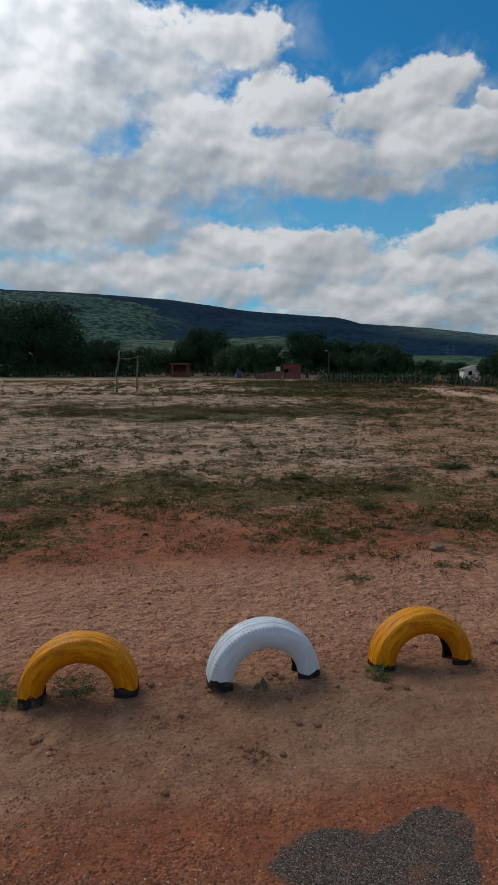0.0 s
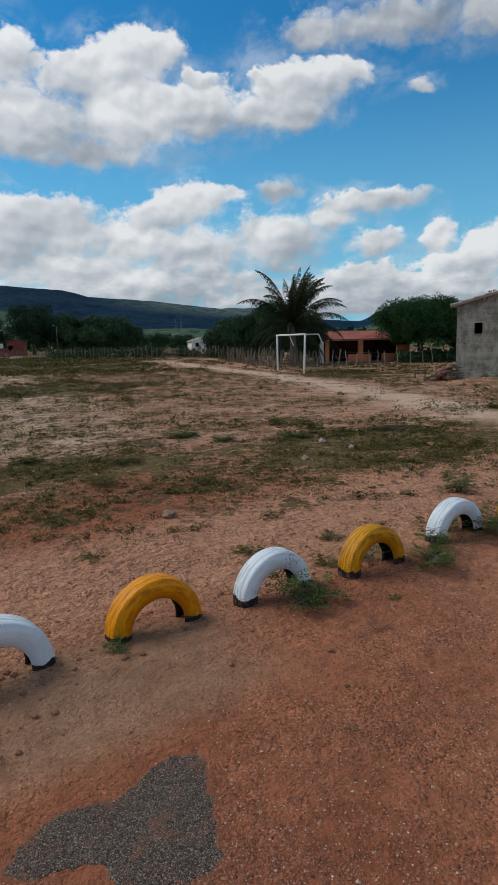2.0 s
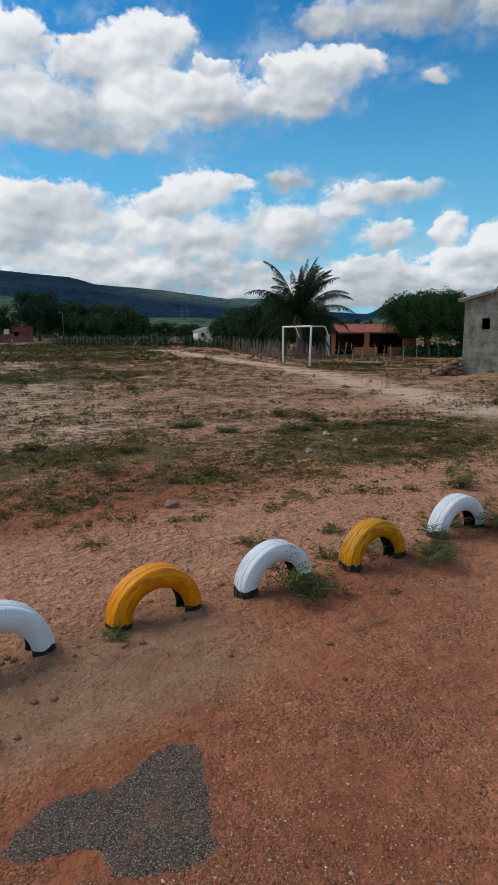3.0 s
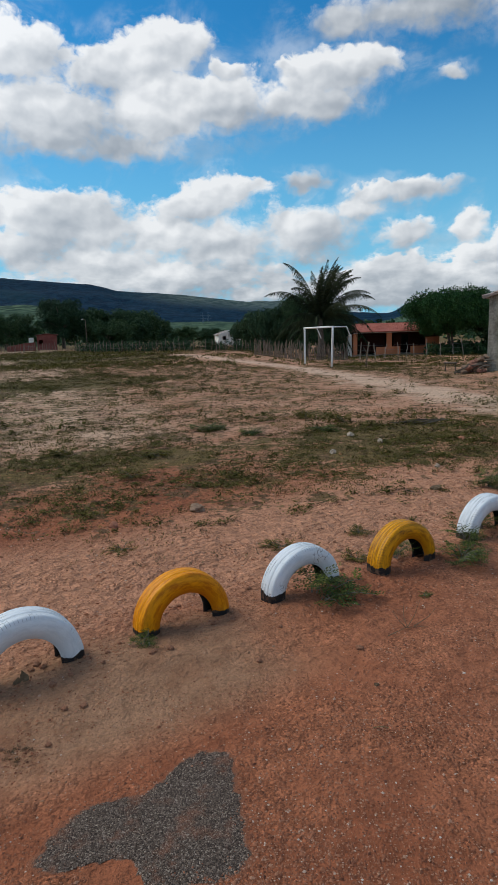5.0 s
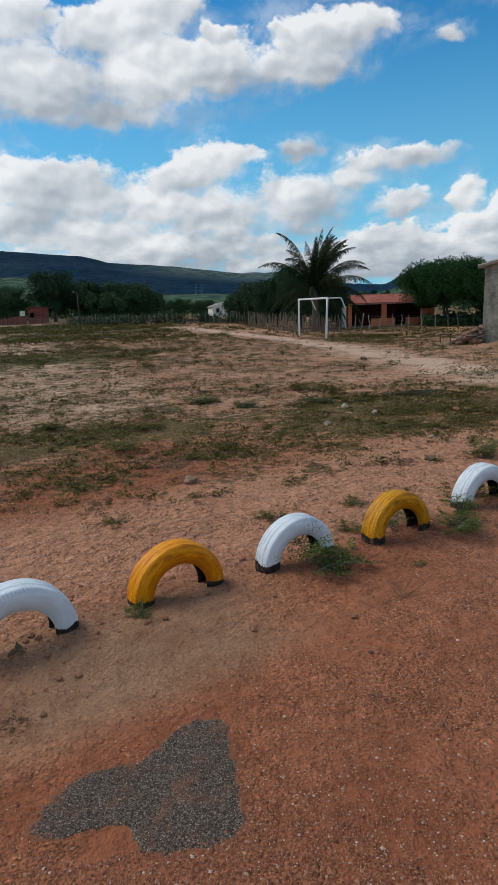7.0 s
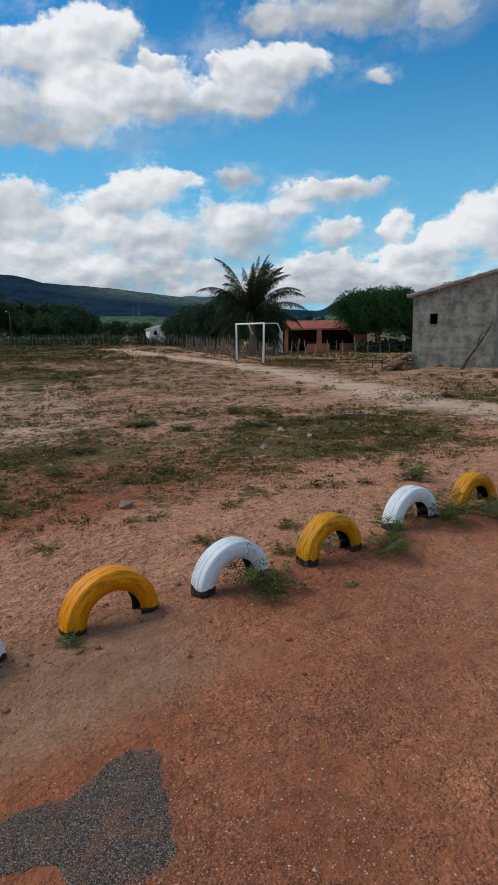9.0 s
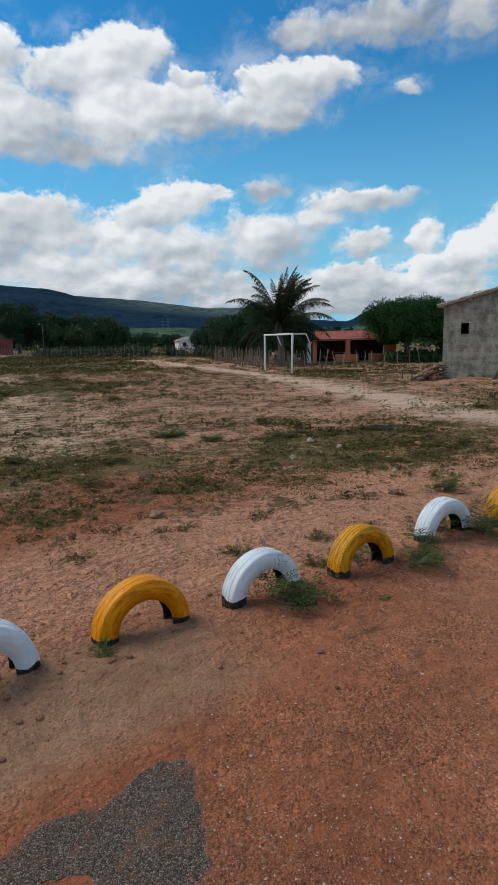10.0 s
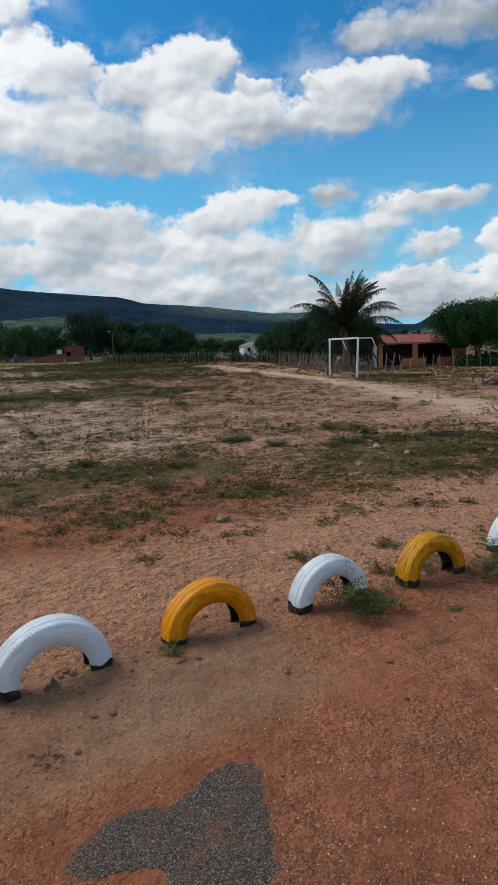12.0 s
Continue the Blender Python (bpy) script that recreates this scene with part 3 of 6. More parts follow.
def value_noise(x, y, seed):
    """Smooth noise in numpy, about -1 to 1."""
    xi, yi = np.floor(x).astype(np.int64), np.floor(y).astype(np.int64)
    fx, fy = x - xi, y - yi
    fx, fy = fx * fx * (3 - 2 * fx), fy * fy * (3 - 2 * fy)

    def corner(a, b):
        h = (a * 374761393 + b * 668265263 + seed * 1442695041) & 0xFFFFFFFF
        h = ((h ^ (h >> 13)) * 1274126177) & 0xFFFFFFFF
        return ((h ^ (h >> 16)) & 0xFFFF) / 32767.5 - 1.0

    a, b, c, d = corner(xi, yi), corner(xi + 1, yi), corner(xi, yi + 1), corner(xi + 1, yi + 1)
    return (a * (1 - fx) + b * fx) * (1 - fy) + (c * (1 - fx) + d * fx) * fy


def fbm(x, y, seed, octaves=4):
    total = 0
    for o in range(octaves):
        total = total + value_noise(x * 2 ** o + 17.3 * o, y * 2 ** o - 9.1 * o, seed + o) * 0.5 ** o
    return total


# ---- the lie of the land ----
def broad(x, y):
    """The field is level but falls gently towards the houses."""
    d, az = np.hypot(x, y), np.degrees(np.arctan2(x, y))
    w = np.clip((az - 14) / 16, 0, 1)
    w = w * w * (3 - 2 * w)
    return -1.15 * w * np.clip((d - 20) / 45, 0, 1)


ROW_X, ROW_Y, ROW_SLOPE = 0.0, 2.93, 0.235


def height(x, y):
    x, y = np.asarray(x, float), np.asarray(y, float)
    z = broad(x, y)
    calm = 1 - np.exp(-(((x - 0.36) / 0.55) ** 4 + ((y - 1.82) / 0.52) ** 4))
    near = np.clip(1 - np.hypot(x - 1, y - 3) / 26, 0, 1) * calm
    z = z + near * (0.016 * fbm(x * 0.8, y * 0.8, 3) + 0.012 * fbm(x * 4.0, y * 4.0, 5, 3))
    g = y - (ROW_Y + ROW_SLOPE * x)
    z = z + 0.026 * np.exp(-((g + 0.06) / 0.20) ** 2) * np.clip((6 - np.abs(x - 1.5)) / 3, 0, 1) * (1 + 0.5 * fbm(x * 2.5, y * 2.5, 8, 2))
    # sand heaped before the wall of the grey house
    along, out = (x - 15.65) * 0.616 - (y - 18.39) * 0.788, (x - 15.65) * 0.788 + (y - 18.39) * 0.616
    z = z + 0.16 * np.exp(-((out + 0.5) / 1.1) ** 2) * np.clip((along + 0.3) / 1.2, 0, 1) * np.clip((5.5 - along) / 1.5, 0, 1)
    return z


def ground_at(x, y):
    return float(height(x, y))


def build_ground():
    u = np.linspace(-1, 1, 620)
    gx = 1.2 + 2.2 * np.sinh(u * math.asinh(4200 / 2.2))
    v = np.linspace(-math.asinh(1200 / 2.0), math.asinh(4300 / 2.0), 640)
    gy = 2.6 + 2.0 * np.sinh(v)
    X, Y = np.meshgrid(gx, gy)
    Z = height(X, Y)
    verts = np.stack([X, Y, Z], -1).reshape(-1, 3)
    n, k = len(gx), len(gy)
    i = (np.arange(k - 1)[:, None] * n + np.arange(n - 1)[None]).reshape(-1)
    faces = np.stack([i, i + 1, i + n + 1, i + n], -1)
    me = mesh_of("ground", verts, faces, SOIL, True)
    tagged(put("ground", me), "bare red and sandy earth with thin grass", "ground", kind="structure")


build_ground()


# ---- hills ----
def hill_material(name, dark, light, pale, amount, east=None, rim=None):
    m, g, b = material(name, 0.95, 0.05)
    p = place_of(g)
    canopy = g.add("ShaderNodeTexVoronoi", p)
    canopy.inputs["Scale"].default_value = 0.07
    n1, n2 = g.noise(p, 0.0045, 6.0, 0.62), g.noise(p, 0.03, 5.0, 0.65)
    tree = g.add("ShaderNodeSeparateXYZ", canopy.outputs["Color"]).outputs[0]
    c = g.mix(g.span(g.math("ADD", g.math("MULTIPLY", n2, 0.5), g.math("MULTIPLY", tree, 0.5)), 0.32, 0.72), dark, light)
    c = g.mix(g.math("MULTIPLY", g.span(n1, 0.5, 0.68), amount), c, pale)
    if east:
        # cloud shadow over the hillside's eastern part, put into its colour
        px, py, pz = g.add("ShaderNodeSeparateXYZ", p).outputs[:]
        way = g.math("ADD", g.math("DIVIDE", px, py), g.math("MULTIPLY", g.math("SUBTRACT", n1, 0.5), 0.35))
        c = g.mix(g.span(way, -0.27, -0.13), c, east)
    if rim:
        # sunlight between cloud shadows, coloured in along the plateau's edge east of the woods
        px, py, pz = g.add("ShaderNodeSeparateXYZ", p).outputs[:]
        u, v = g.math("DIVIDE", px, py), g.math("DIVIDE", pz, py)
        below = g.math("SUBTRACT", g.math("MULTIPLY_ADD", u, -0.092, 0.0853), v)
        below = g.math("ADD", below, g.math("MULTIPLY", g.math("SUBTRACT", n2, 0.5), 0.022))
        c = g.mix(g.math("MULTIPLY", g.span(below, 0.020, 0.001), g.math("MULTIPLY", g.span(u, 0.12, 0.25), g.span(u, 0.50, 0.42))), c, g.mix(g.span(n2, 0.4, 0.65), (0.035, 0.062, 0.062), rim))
    g.link(c, b.inputs["Base Color"])
    relief(g, b, g.math("SUBTRACT", n2, g.math("MULTIPLY", canopy.outputs["Distance"], 0.09)), 0.6, 9.0)
    return m


def ridge(name, label, az0, az1, crest, far, foot, depth, mat, rough, seed, steep=2.2):
    """A long hill: crest(az) gives the skyline's elevation in degrees at the distance far."""
    n, k = 420, 46
    az = np.radians(np.linspace(az0, az1, n))[None, :]
    s = np.linspace(0, 1.25, k)[:, None]
    dist = foot + (far - foot) * np.minimum(s, 1) + depth * np.maximum(s - 1, 0) * 4
    top = crest(np.degrees(az))
    top = np.tan(np.radians(top)) * far
    X, Y = dist * np.sin(az), dist * np.cos(az)
    rise = np.where(s <= 1, np.minimum(s, 1) ** steep, 1 - (s - 1) * 0.4)
    bumps = fbm(X / 160, Y / 160, seed, 4) * rough * np.clip(s * 3, 0, 1) * np.clip((1.02 - s) * 4, 0.06, 1)
    Z = top * rise + bumps - 6 * (1 - np.clip(s * 8, 0, 1))
    verts = np.stack([X, Y, Z], -1).reshape(-1, 3)
    i = (np.arange(k - 1)[:, None] * n + np.arange(n - 1)[None]).reshape(-1)
    faces = np.stack([i, i + 1, i + n + 1, i + n], -1)
    tagged(put(name, mesh_of(name, verts, faces, mat, True)), label, "hill", kind="structure")


def skyline(*pairs):
    a, e = [p[0] for p in pairs], [p[1] for p in pairs]
    return lambda az: np.interp(az, a, e) + 0.02 * value_noise(az * 4.1, az * 0 + 3, 9) + 0.012 * value_noise(az * 19.0, az * 0 + 1, 5)


# WOODS holds haze and cloud shadow in its blue-dark colour; SCRUB holds sunlight
WOODS = hill_material("cloud_shaded_woods", (0.002, 0.016, 0.034), (0.006, 0.031, 0.058), (0.012, 0.05, 0.062), 0.35, None, (0.12, 0.15, 0.13))
SCRUB = hill_material("sun_and_shade_scrub", (0.008, 0.032, 0.032), (0.072, 0.128, 0.082), (0.022, 0.060, 0.055), 0.6, (0.004, 0.024, 0.045))
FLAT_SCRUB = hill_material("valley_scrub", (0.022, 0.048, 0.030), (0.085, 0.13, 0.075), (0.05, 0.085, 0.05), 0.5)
ridge("mesa_ridge", "long flat-topped wooded ridge, coloured blue-dark for haze and cloud shade", -75, 75,
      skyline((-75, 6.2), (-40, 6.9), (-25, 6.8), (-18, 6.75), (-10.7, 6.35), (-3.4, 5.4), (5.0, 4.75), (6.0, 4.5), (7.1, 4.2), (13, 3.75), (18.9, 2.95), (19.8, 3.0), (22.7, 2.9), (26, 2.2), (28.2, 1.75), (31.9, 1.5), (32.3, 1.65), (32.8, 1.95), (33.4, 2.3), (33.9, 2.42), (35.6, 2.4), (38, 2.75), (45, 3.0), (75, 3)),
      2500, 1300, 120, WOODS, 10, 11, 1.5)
ridge("green_hillside", "lower hillside of green scrub and bare rock, coloured for sun and cloud shade", -75, -2,
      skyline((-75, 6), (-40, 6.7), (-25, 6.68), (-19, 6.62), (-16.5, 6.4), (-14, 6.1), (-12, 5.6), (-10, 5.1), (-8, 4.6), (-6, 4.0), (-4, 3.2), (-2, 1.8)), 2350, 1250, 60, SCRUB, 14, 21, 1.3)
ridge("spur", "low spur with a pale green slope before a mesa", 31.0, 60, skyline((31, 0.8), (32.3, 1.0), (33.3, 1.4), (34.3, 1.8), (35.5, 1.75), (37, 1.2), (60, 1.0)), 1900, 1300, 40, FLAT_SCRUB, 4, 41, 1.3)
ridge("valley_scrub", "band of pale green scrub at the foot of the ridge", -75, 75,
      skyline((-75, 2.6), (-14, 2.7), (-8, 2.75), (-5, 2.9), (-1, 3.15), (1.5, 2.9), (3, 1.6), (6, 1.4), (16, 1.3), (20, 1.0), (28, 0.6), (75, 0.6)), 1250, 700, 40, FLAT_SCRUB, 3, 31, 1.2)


def build_crag():
    """A bare rock face in the scrub of the hillside."""
    stone = grainy("crag_stone", (0.035, 0.045, 0.05), (0.15, 0.15, 0.14), 0.05, 0.95, 0.6, 0.3, 0.05, 3.0)
    bm = bmesh.new()
    bmesh.ops.create_icosphere(bm, subdivisions=5, radius=1.0)
    for v in bm.verts:
        k = noise.noise(v.co * 1.6) * 0.5 + noise.noise(v.co * 4.5) * 0.25 + noise.noise(Vector((v.co.x * 14, v.co.y * 14, v.co.z * 4))) * 0.10
        v.co = Vector((v.co.x * 44, v.co.y * 34, v.co.z * 24)) * (1 + k)
    me = bpy.data.meshes.new("crag")
    bm.to_mesh(me)
    bm.free()
    me.materials.append(stone)
    az = radians(-19.6)
    tagged(put("crag", me, None, "", pose(2105 * math.sin(az), 2105 * math.cos(az), 184, 0, 12, 20)), "bare grey rock face among hillside scrub", "rock", kind="structure")


build_crag()


# ---- tyres half buried in a row ----
def tyre_meshes():
    """The outer skin, with ribs and cross grooves, and the bare inside of one car tyre lying upright round the y axis."""
    R, r_in = 0.285, 0.166
    outer = [(r_in, -0.055), (r_in + 0.010, -0.063), (r_in + 0.030, -0.073), (r_in + 0.056, -0.080), (r_in + 0.080, -0.078), (r_in + 0.098, -0.071), (R - 0.010, -0.064), (R - 0.004, -0.055)]
    for a in (-0.036, -0.012, 0.012, 0.036):
        outer += [(R - 0.0015 - 20 * (a - 0.009) ** 2 * 0.05, a - 0.0095), (R - a * a, a), (R - 0.0015, a + 0.0095)]
        if a < 0.03:
            outer += [(R - 0.0021, a + 0.0110), (R - 0.0021, a + 0.0130)]
    outer += [(r, -y) for r, y in outer[:8][::-1]]
    inner = [(r_in, 0.055), (r_in + 0.008, 0.044), (r_in + 0.04, 0.062), (r_in + 0.07, 0.066), (R - 0.024, 0.052), (R - 0.016, 0.0), (R - 0.024, -0.052), (r_in + 0.07, -0.066), (r_in + 0.04, -0.062), (r_in + 0.008, -0.044), (r_in, -0.055)]
    n = 144

    def sweep(prof, grooved):
        verts, faces = [], []
        for i in range(n):
            a = 2 * math.pi * i / n
            for r, y in prof:
                cut = 0.0038 if grooved and i % 2 == 0 and r > R - 0.004 and abs(y) > 0.022 else 0.0
                verts.append(((r - cut) * math.cos(a), y, (r - cut) * math.sin(a)))
        k = len(prof)
        for i in range(n):
            for j in range(k - 1):
                a, b = i * k + j, ((i + 1) % n) * k + j
                faces.append((a, a + 1, b + 1, b))
        return verts, faces

    return sweep(outer, True), sweep(inner, False)


def build_tyres():
    (ov, of), (iv, inf) = tyre_meshes()
    shared = {}
    for name, mat in (("yellow", YELLOW), ("worn", YELLOW_WORN), ("white", WHITE)):
        shared[name] = mesh_of("tyre_skin", ov, of, mat, True)
    liner = mesh_of("tyre_liner", iv, inf, RUBBER, True)
    rows = [
        ("yellow", -0.921, 2.795, 14, 0.042, 0, 0.98, "yellow-painted old car tyre half buried in sand"),
        ("white", -0.050, 3.030, 16, 0.026, 1.5, 1.015, "white-painted old car tyre half buried in sand"),
        ("yellow", 0.788, 3.265, 14, 0.016, -1, 0.982, "yellow-painted old car tyre half buried in sand"),
        ("white", 1.559, 3.359, 14, 0.036, 1, 0.947, "cracked white-painted tyre half buried beside a weed"),
        ("worn", 2.342, 3.456, 14, 0.050, -2, 0.958, "scuffed yellow-painted tyre half buried beside weeds"),
        ("white", 3.306, 3.772, 12, 0.039, 1, 0.989, "white-painted old tyre half buried beside weeds"),
        ("worn", 4.126, 3.918, 12, 0.032, 0, 0.968, "scuffed yellow-painted tyre half buried beside weeds"),
        ("white", 4.95, 4.10, 12, 0.035, 0, 0.97, "white-painted old car tyre half buried in sand")]
    for kind, x, y, turn, sunk, lean, size, label in rows:
        ob = thing("painted_tyre", label, "tyre", pose(x, y, sunk, lean, 0, turn) @ Matrix.Diagonal((size, size, size, 1)), "row of tyres")
        put("skin", shared[kind], ob)
        put("liner", liner, ob, "bare black rubber inside")


build_tyres()


# ---- worn patch of asphalt ----
def build_patch():
    rng = random.Random(4)
    corners = [(0.0, 1.86), (0.05, 1.94), (0.10, 2.0), (0.21, 2.045), (0.38, 2.04), (0.50, 2.12), (0.61, 2.165), (0.71, 2.13), (0.69, 1.96), (0.66, 1.79), (0.62, 1.635), (0.50, 1.605), (0.33, 1.65), (0.28, 1.77), (0.18, 1.80), (0.06, 1.81)]
    cx, cy = 0.40, 1.83
    edge = []
    for i in range(len(corners)):
        p0, p1, p2, p3 = (Vector(corners[(i + k) % len(corners)]) for k in (-1, 0, 1, 2))
        for t in (k / 7 for k in range(7)):
            q = 0.5 * (2 * p1 + (p2 - p0) * t + (2 * p0 - 5 * p1 + 4 * p2 - p3) * t * t + (3 * p1 - p0 - 3 * p2 + p3) * t ** 3)
            edge.append((q.x + rng.uniform(-0.009, 0.009), q.y + rng.uniform(-0.009, 0.009)))
    n = len(edge)
    verts, faces = [], []
    for s, z in ((1.05, -0.02), (1.04, -0.0006), (0.90, 0.003)):
        verts += [(cx + (x - cx) * s, cy + (y - cy) * s, ground_at(cx, cy) + z) for x, y in edge]
    for q in range(2):
        for i in range(n):
            a, b = q * n + i, q * n + (i + 1) % n
            faces.append((a, b, b + n, a + n))
    faces.append(tuple(range(2 * n, 3 * n)))
    me = mesh_of("asphalt_patch", verts, faces, ASPHALT)
    rim = me.attributes.new("rim", "FLOAT", "POINT")
    rim.data.foreach_set("value", [1.0] * (2 * n) + [0.0] * n)
    tagged(put("asphalt_patch", me), "worn remnant of dark gravelly asphalt in red soil", "asphalt", kind="structure")


build_patch()


# ---- goal ----
def rod(name, a, b, r, mat, parent, label="", sides=12, bow=0.0):
    a, b = Vector(a), Vector(b)
    pts = [a.lerp(b, k / 4) + Vector((bow * math.sin(math.pi * k / 4), 0, 0)) for k in range(5)]
    v, f = tube(pts, [r] * 5, sides)
    return put(name, mesh_of(name, v, f, mat, True), parent, label)


def build_goal():
    L, R = Vector((15.1, 33.4, 0)), Vector((14.5, 28.7, 0))
    zl, zr = ground_at(L.x, L.y), ground_at(R.x, R.y)
    ob = thing("football_goal", "white-painted metal football goal without a net", "goal", pose(R.x, R.y, zr))
    d = L - R
    h = 2.08
    rod("post", (0, 0, -0.2), (0.07, -0.02, h), 0.055, GOAL_PAINT, ob)
    rod("post", (d.x, d.y, zl - zr - 0.2), (d.x, d.y, h), 0.055, GOAL_PAINT, ob)
    rod("crossbar", (0.07, -0.06, h + 0.01), (d.x, d.y + 0.06, h + 0.01), 0.05, GOAL_PAINT, ob)
    back = Vector((0.75, -0.1, 0))
    for base in (Vector((0.07, 0, h)), Vector((d.x, d.y, h))):
        rod("stay", base, base + back, 0.03, GOAL_PAINT, ob)
        rod("stay", base + back, base + back * 1.35 + Vector((0, 0, -0.62)), 0.03, GOAL_PAINT, ob)


build_goal()


# ---- fences ----
def stake_mesh(h, r, seed, mat):
    rng = random.Random(seed)
    pts, rad = [], []
    for k in range(5):
        pts.append((rng.uniform(-0.025, 0.025) * k, rng.uniform(-0.025, 0.025) * k, -0.25 + (h + 0.25) * k / 4))
        rad.append(r * (1 - 0.1 * k) * rng.uniform(0.9, 1.1))
    v, f = tube(pts, rad, 6)
    return mesh_of("stake", v, f, mat)


def paling(name, label, points, gap, h, r, mat, seed, part_name="stake", wires=(), limit=300):
    rng = random.Random(seed)
    pool = [stake_mesh(h * rng.uniform(0.85, 1.15), r * rng.uniform(0.75, 1.25), seed + k, mat) for k in range(7)]
    ob = thing(name, label, "fence", pose(*points[0], 0))
    o = Vector((*points[0], 0))
    strands = []
    for (ax, ay), (bx, by) in zip(points, points[1:]):
        length = math.hypot(bx - ax, by - ay)
        n = max(2, int(length / gap))
        for i in range(n):
            s = (i + rng.uniform(-0.25, 0.25)) / n
            x, y = ax + (bx - ax) * s, ay + (by - ay) * s
            q = put(part_name, rng.choice(pool), ob)
            q.matrix_basis = pose(x - o.x, y - o.y, ground_at(x, y), rng.uniform(-5, 5), rng.uniform(-5, 5), rng.uniform(0, 360)) @ Matrix.Diagonal((1, 1, rng.uniform(0.88, 1.08), 1))
        for wz in wires:
            pts = [(ax + (bx - ax) * k / 12 - o.x, ay + (by - ay) * k / 12 - o.y, ground_at(ax + (bx - ax) * k / 12, ay + (by - ay) * k / 12) + wz) for k in range(13)]
            strands.append(tube(pts, [0.008] * 13, 4))
    for v, f in strands:
        put("wire_strand", mesh_of("wire_strand", v, f, WIRE), ob)
    return ob


paling("stake_fence", "close-set fence of grey weathered wooden stakes", [(18.0, 50.6), (18.2, 41.0), (23.7, 44.0)], 0.20, 1.22, 0.045, STAKE, 50)
paling("wire_fence", "wire fence on pale wooden posts before the house", [(23.7, 44.0), (27.5, 46.1), (35.5, 50.5), (39.5, 52.0), (42.0, 50.9), (49.0, 50.5)], 1.75, 1.42, 0.042, PALE_STAKE, 60, "post", (0.35, 0.75, 1.15))
paling("far_stake_fence", "rustic stake fence along the far edge of the field", [(-60, 112), (-20, 108), (-4, 88), (4.6, 74.1), (13.4, 63), (18, 61), (20.5, 61.5), (27, 66)], 0.55, 1.12, 0.05, STAKE, 70, wires=(0.4, 0.8))


# ---- grey house ----
def prism(bm, pts, y0, y1):
    """A wall piece: the outline pts (x, z) between y0 and y1."""
    a = [bm.verts.new((x, y0, z)) for x, z in pts]
    b = [bm.verts.new((x, y1, z)) for x, z in pts]
    n = len(pts)
    bm.faces.new(a)
    bm.faces.new(b[::-1])
    for i in range(n):
        bm.faces.new((a[i], b[i], b[(i + 1) % n], a[(i + 1) % n]))
    return bm


def build_grey_house():
    ax, ay, bx, by = 15.65, 18.39, 17.44, 16.10
    w = math.hypot(bx - ax, by - ay)
    turn = math.degrees(math.atan2(by - ay, bx - ax))
    ob = thing("grey_house", "unfinished house with bare grey cement plaster walls", "house", pose(ax, ay, -0.13, 0, 0, turn))
    hl, hr, deep, th = 2.78, 3.52, 7.0, 0.15
    top = lambda x: hl + (hr - hl) * x / w
    wx0, wx1, wz0, wz1 = 0.62, 0.90, 1.74, 2.13
    bm = bmesh.new()
    prism(bm, [(0, -0.2), (wx0, -0.2), (wx0, top(wx0)), (0, top(0))], 0, th)
    prism(bm, [(wx0, -0.2), (wx1, -0.2), (wx1, wz0), (wx0, wz0)], 0, th)
    prism(bm, [(wx0, wz1), (wx1, wz1), (wx1, top(wx1)), (wx0, top(wx0))], 0, th)
    prism(bm, [(wx1, -0.2), (w, -0.2), (w, top(w)), (wx1, top(wx1))], 0, th)
    bmesh.ops.remove_doubles(bm, verts=bm.verts, dist=1e-4)
    part("front_wall", bm, PLASTER, ob)
    for name, x0, x1 in (("side_wall", 0.0, th), ("side_wall", w - th, w)):
        bm = bmesh.new()
        box(bm, x0, x1, th, deep, -0.2, top(x0) - 0.02)
        part(name, bm, PLASTER, ob)
    bm = bmesh.new()
    prism(bm, [(th, -0.2), (w - th, -0.2), (w - th, top(w - th)), (th, top(th))], deep - th, deep)
    part("back_wall", bm, PLASTER, ob)
    bm = bmesh.new()
    for x0, x1, z0, z1 in ((wx0 - 0.03, wx0, wz0 - 0.03, wz1 + 0.03), (wx1, wx1 + 0.03, wz0 - 0.03, wz1 + 0.03), (wx0, wx1, wz1, wz1 + 0.03), (wx0, wx1, wz0 - 0.03, wz0)):
        box(bm, x0, x1, -0.012, 0.03, z0, z1)
    part("window_frame", bm, PLASTER, ob, "rough cement window surround")
    slope = math.atan2(hr - hl, w)
    roof = put("roof", mesh_of("roof", *tile_sheet(w / math.cos(slope) + 0.35, deep + 0.4, 0.19), GREY_TILE), ob, "grey weathered clay tile roof")
    roof.matrix_basis = pose(-0.22, -0.18, hl + 0.03 - 0.06, 0, -math.degrees(slope), 0)
    bm = bmesh.new()
    box(bm, -0.22, w / math.cos(slope) + 0.1, 0, 0.03, -0.05, 0.0)
    strip = part("eave_board", bm, PALE_STAKE, ob)
    strip.matrix_basis = pose(0, -0.16, hl + 0.03, 0, -math.degrees(slope), 0)
    for x in (0.95, 2.0):
        bm = bmesh.new()
        box(bm, x - 0.05, x + 0.05, -0.17, 0.02, top(x) - 0.13, top(x) - 0.02, 0.008)
        part("rafter_end", bm, STAKE, ob)


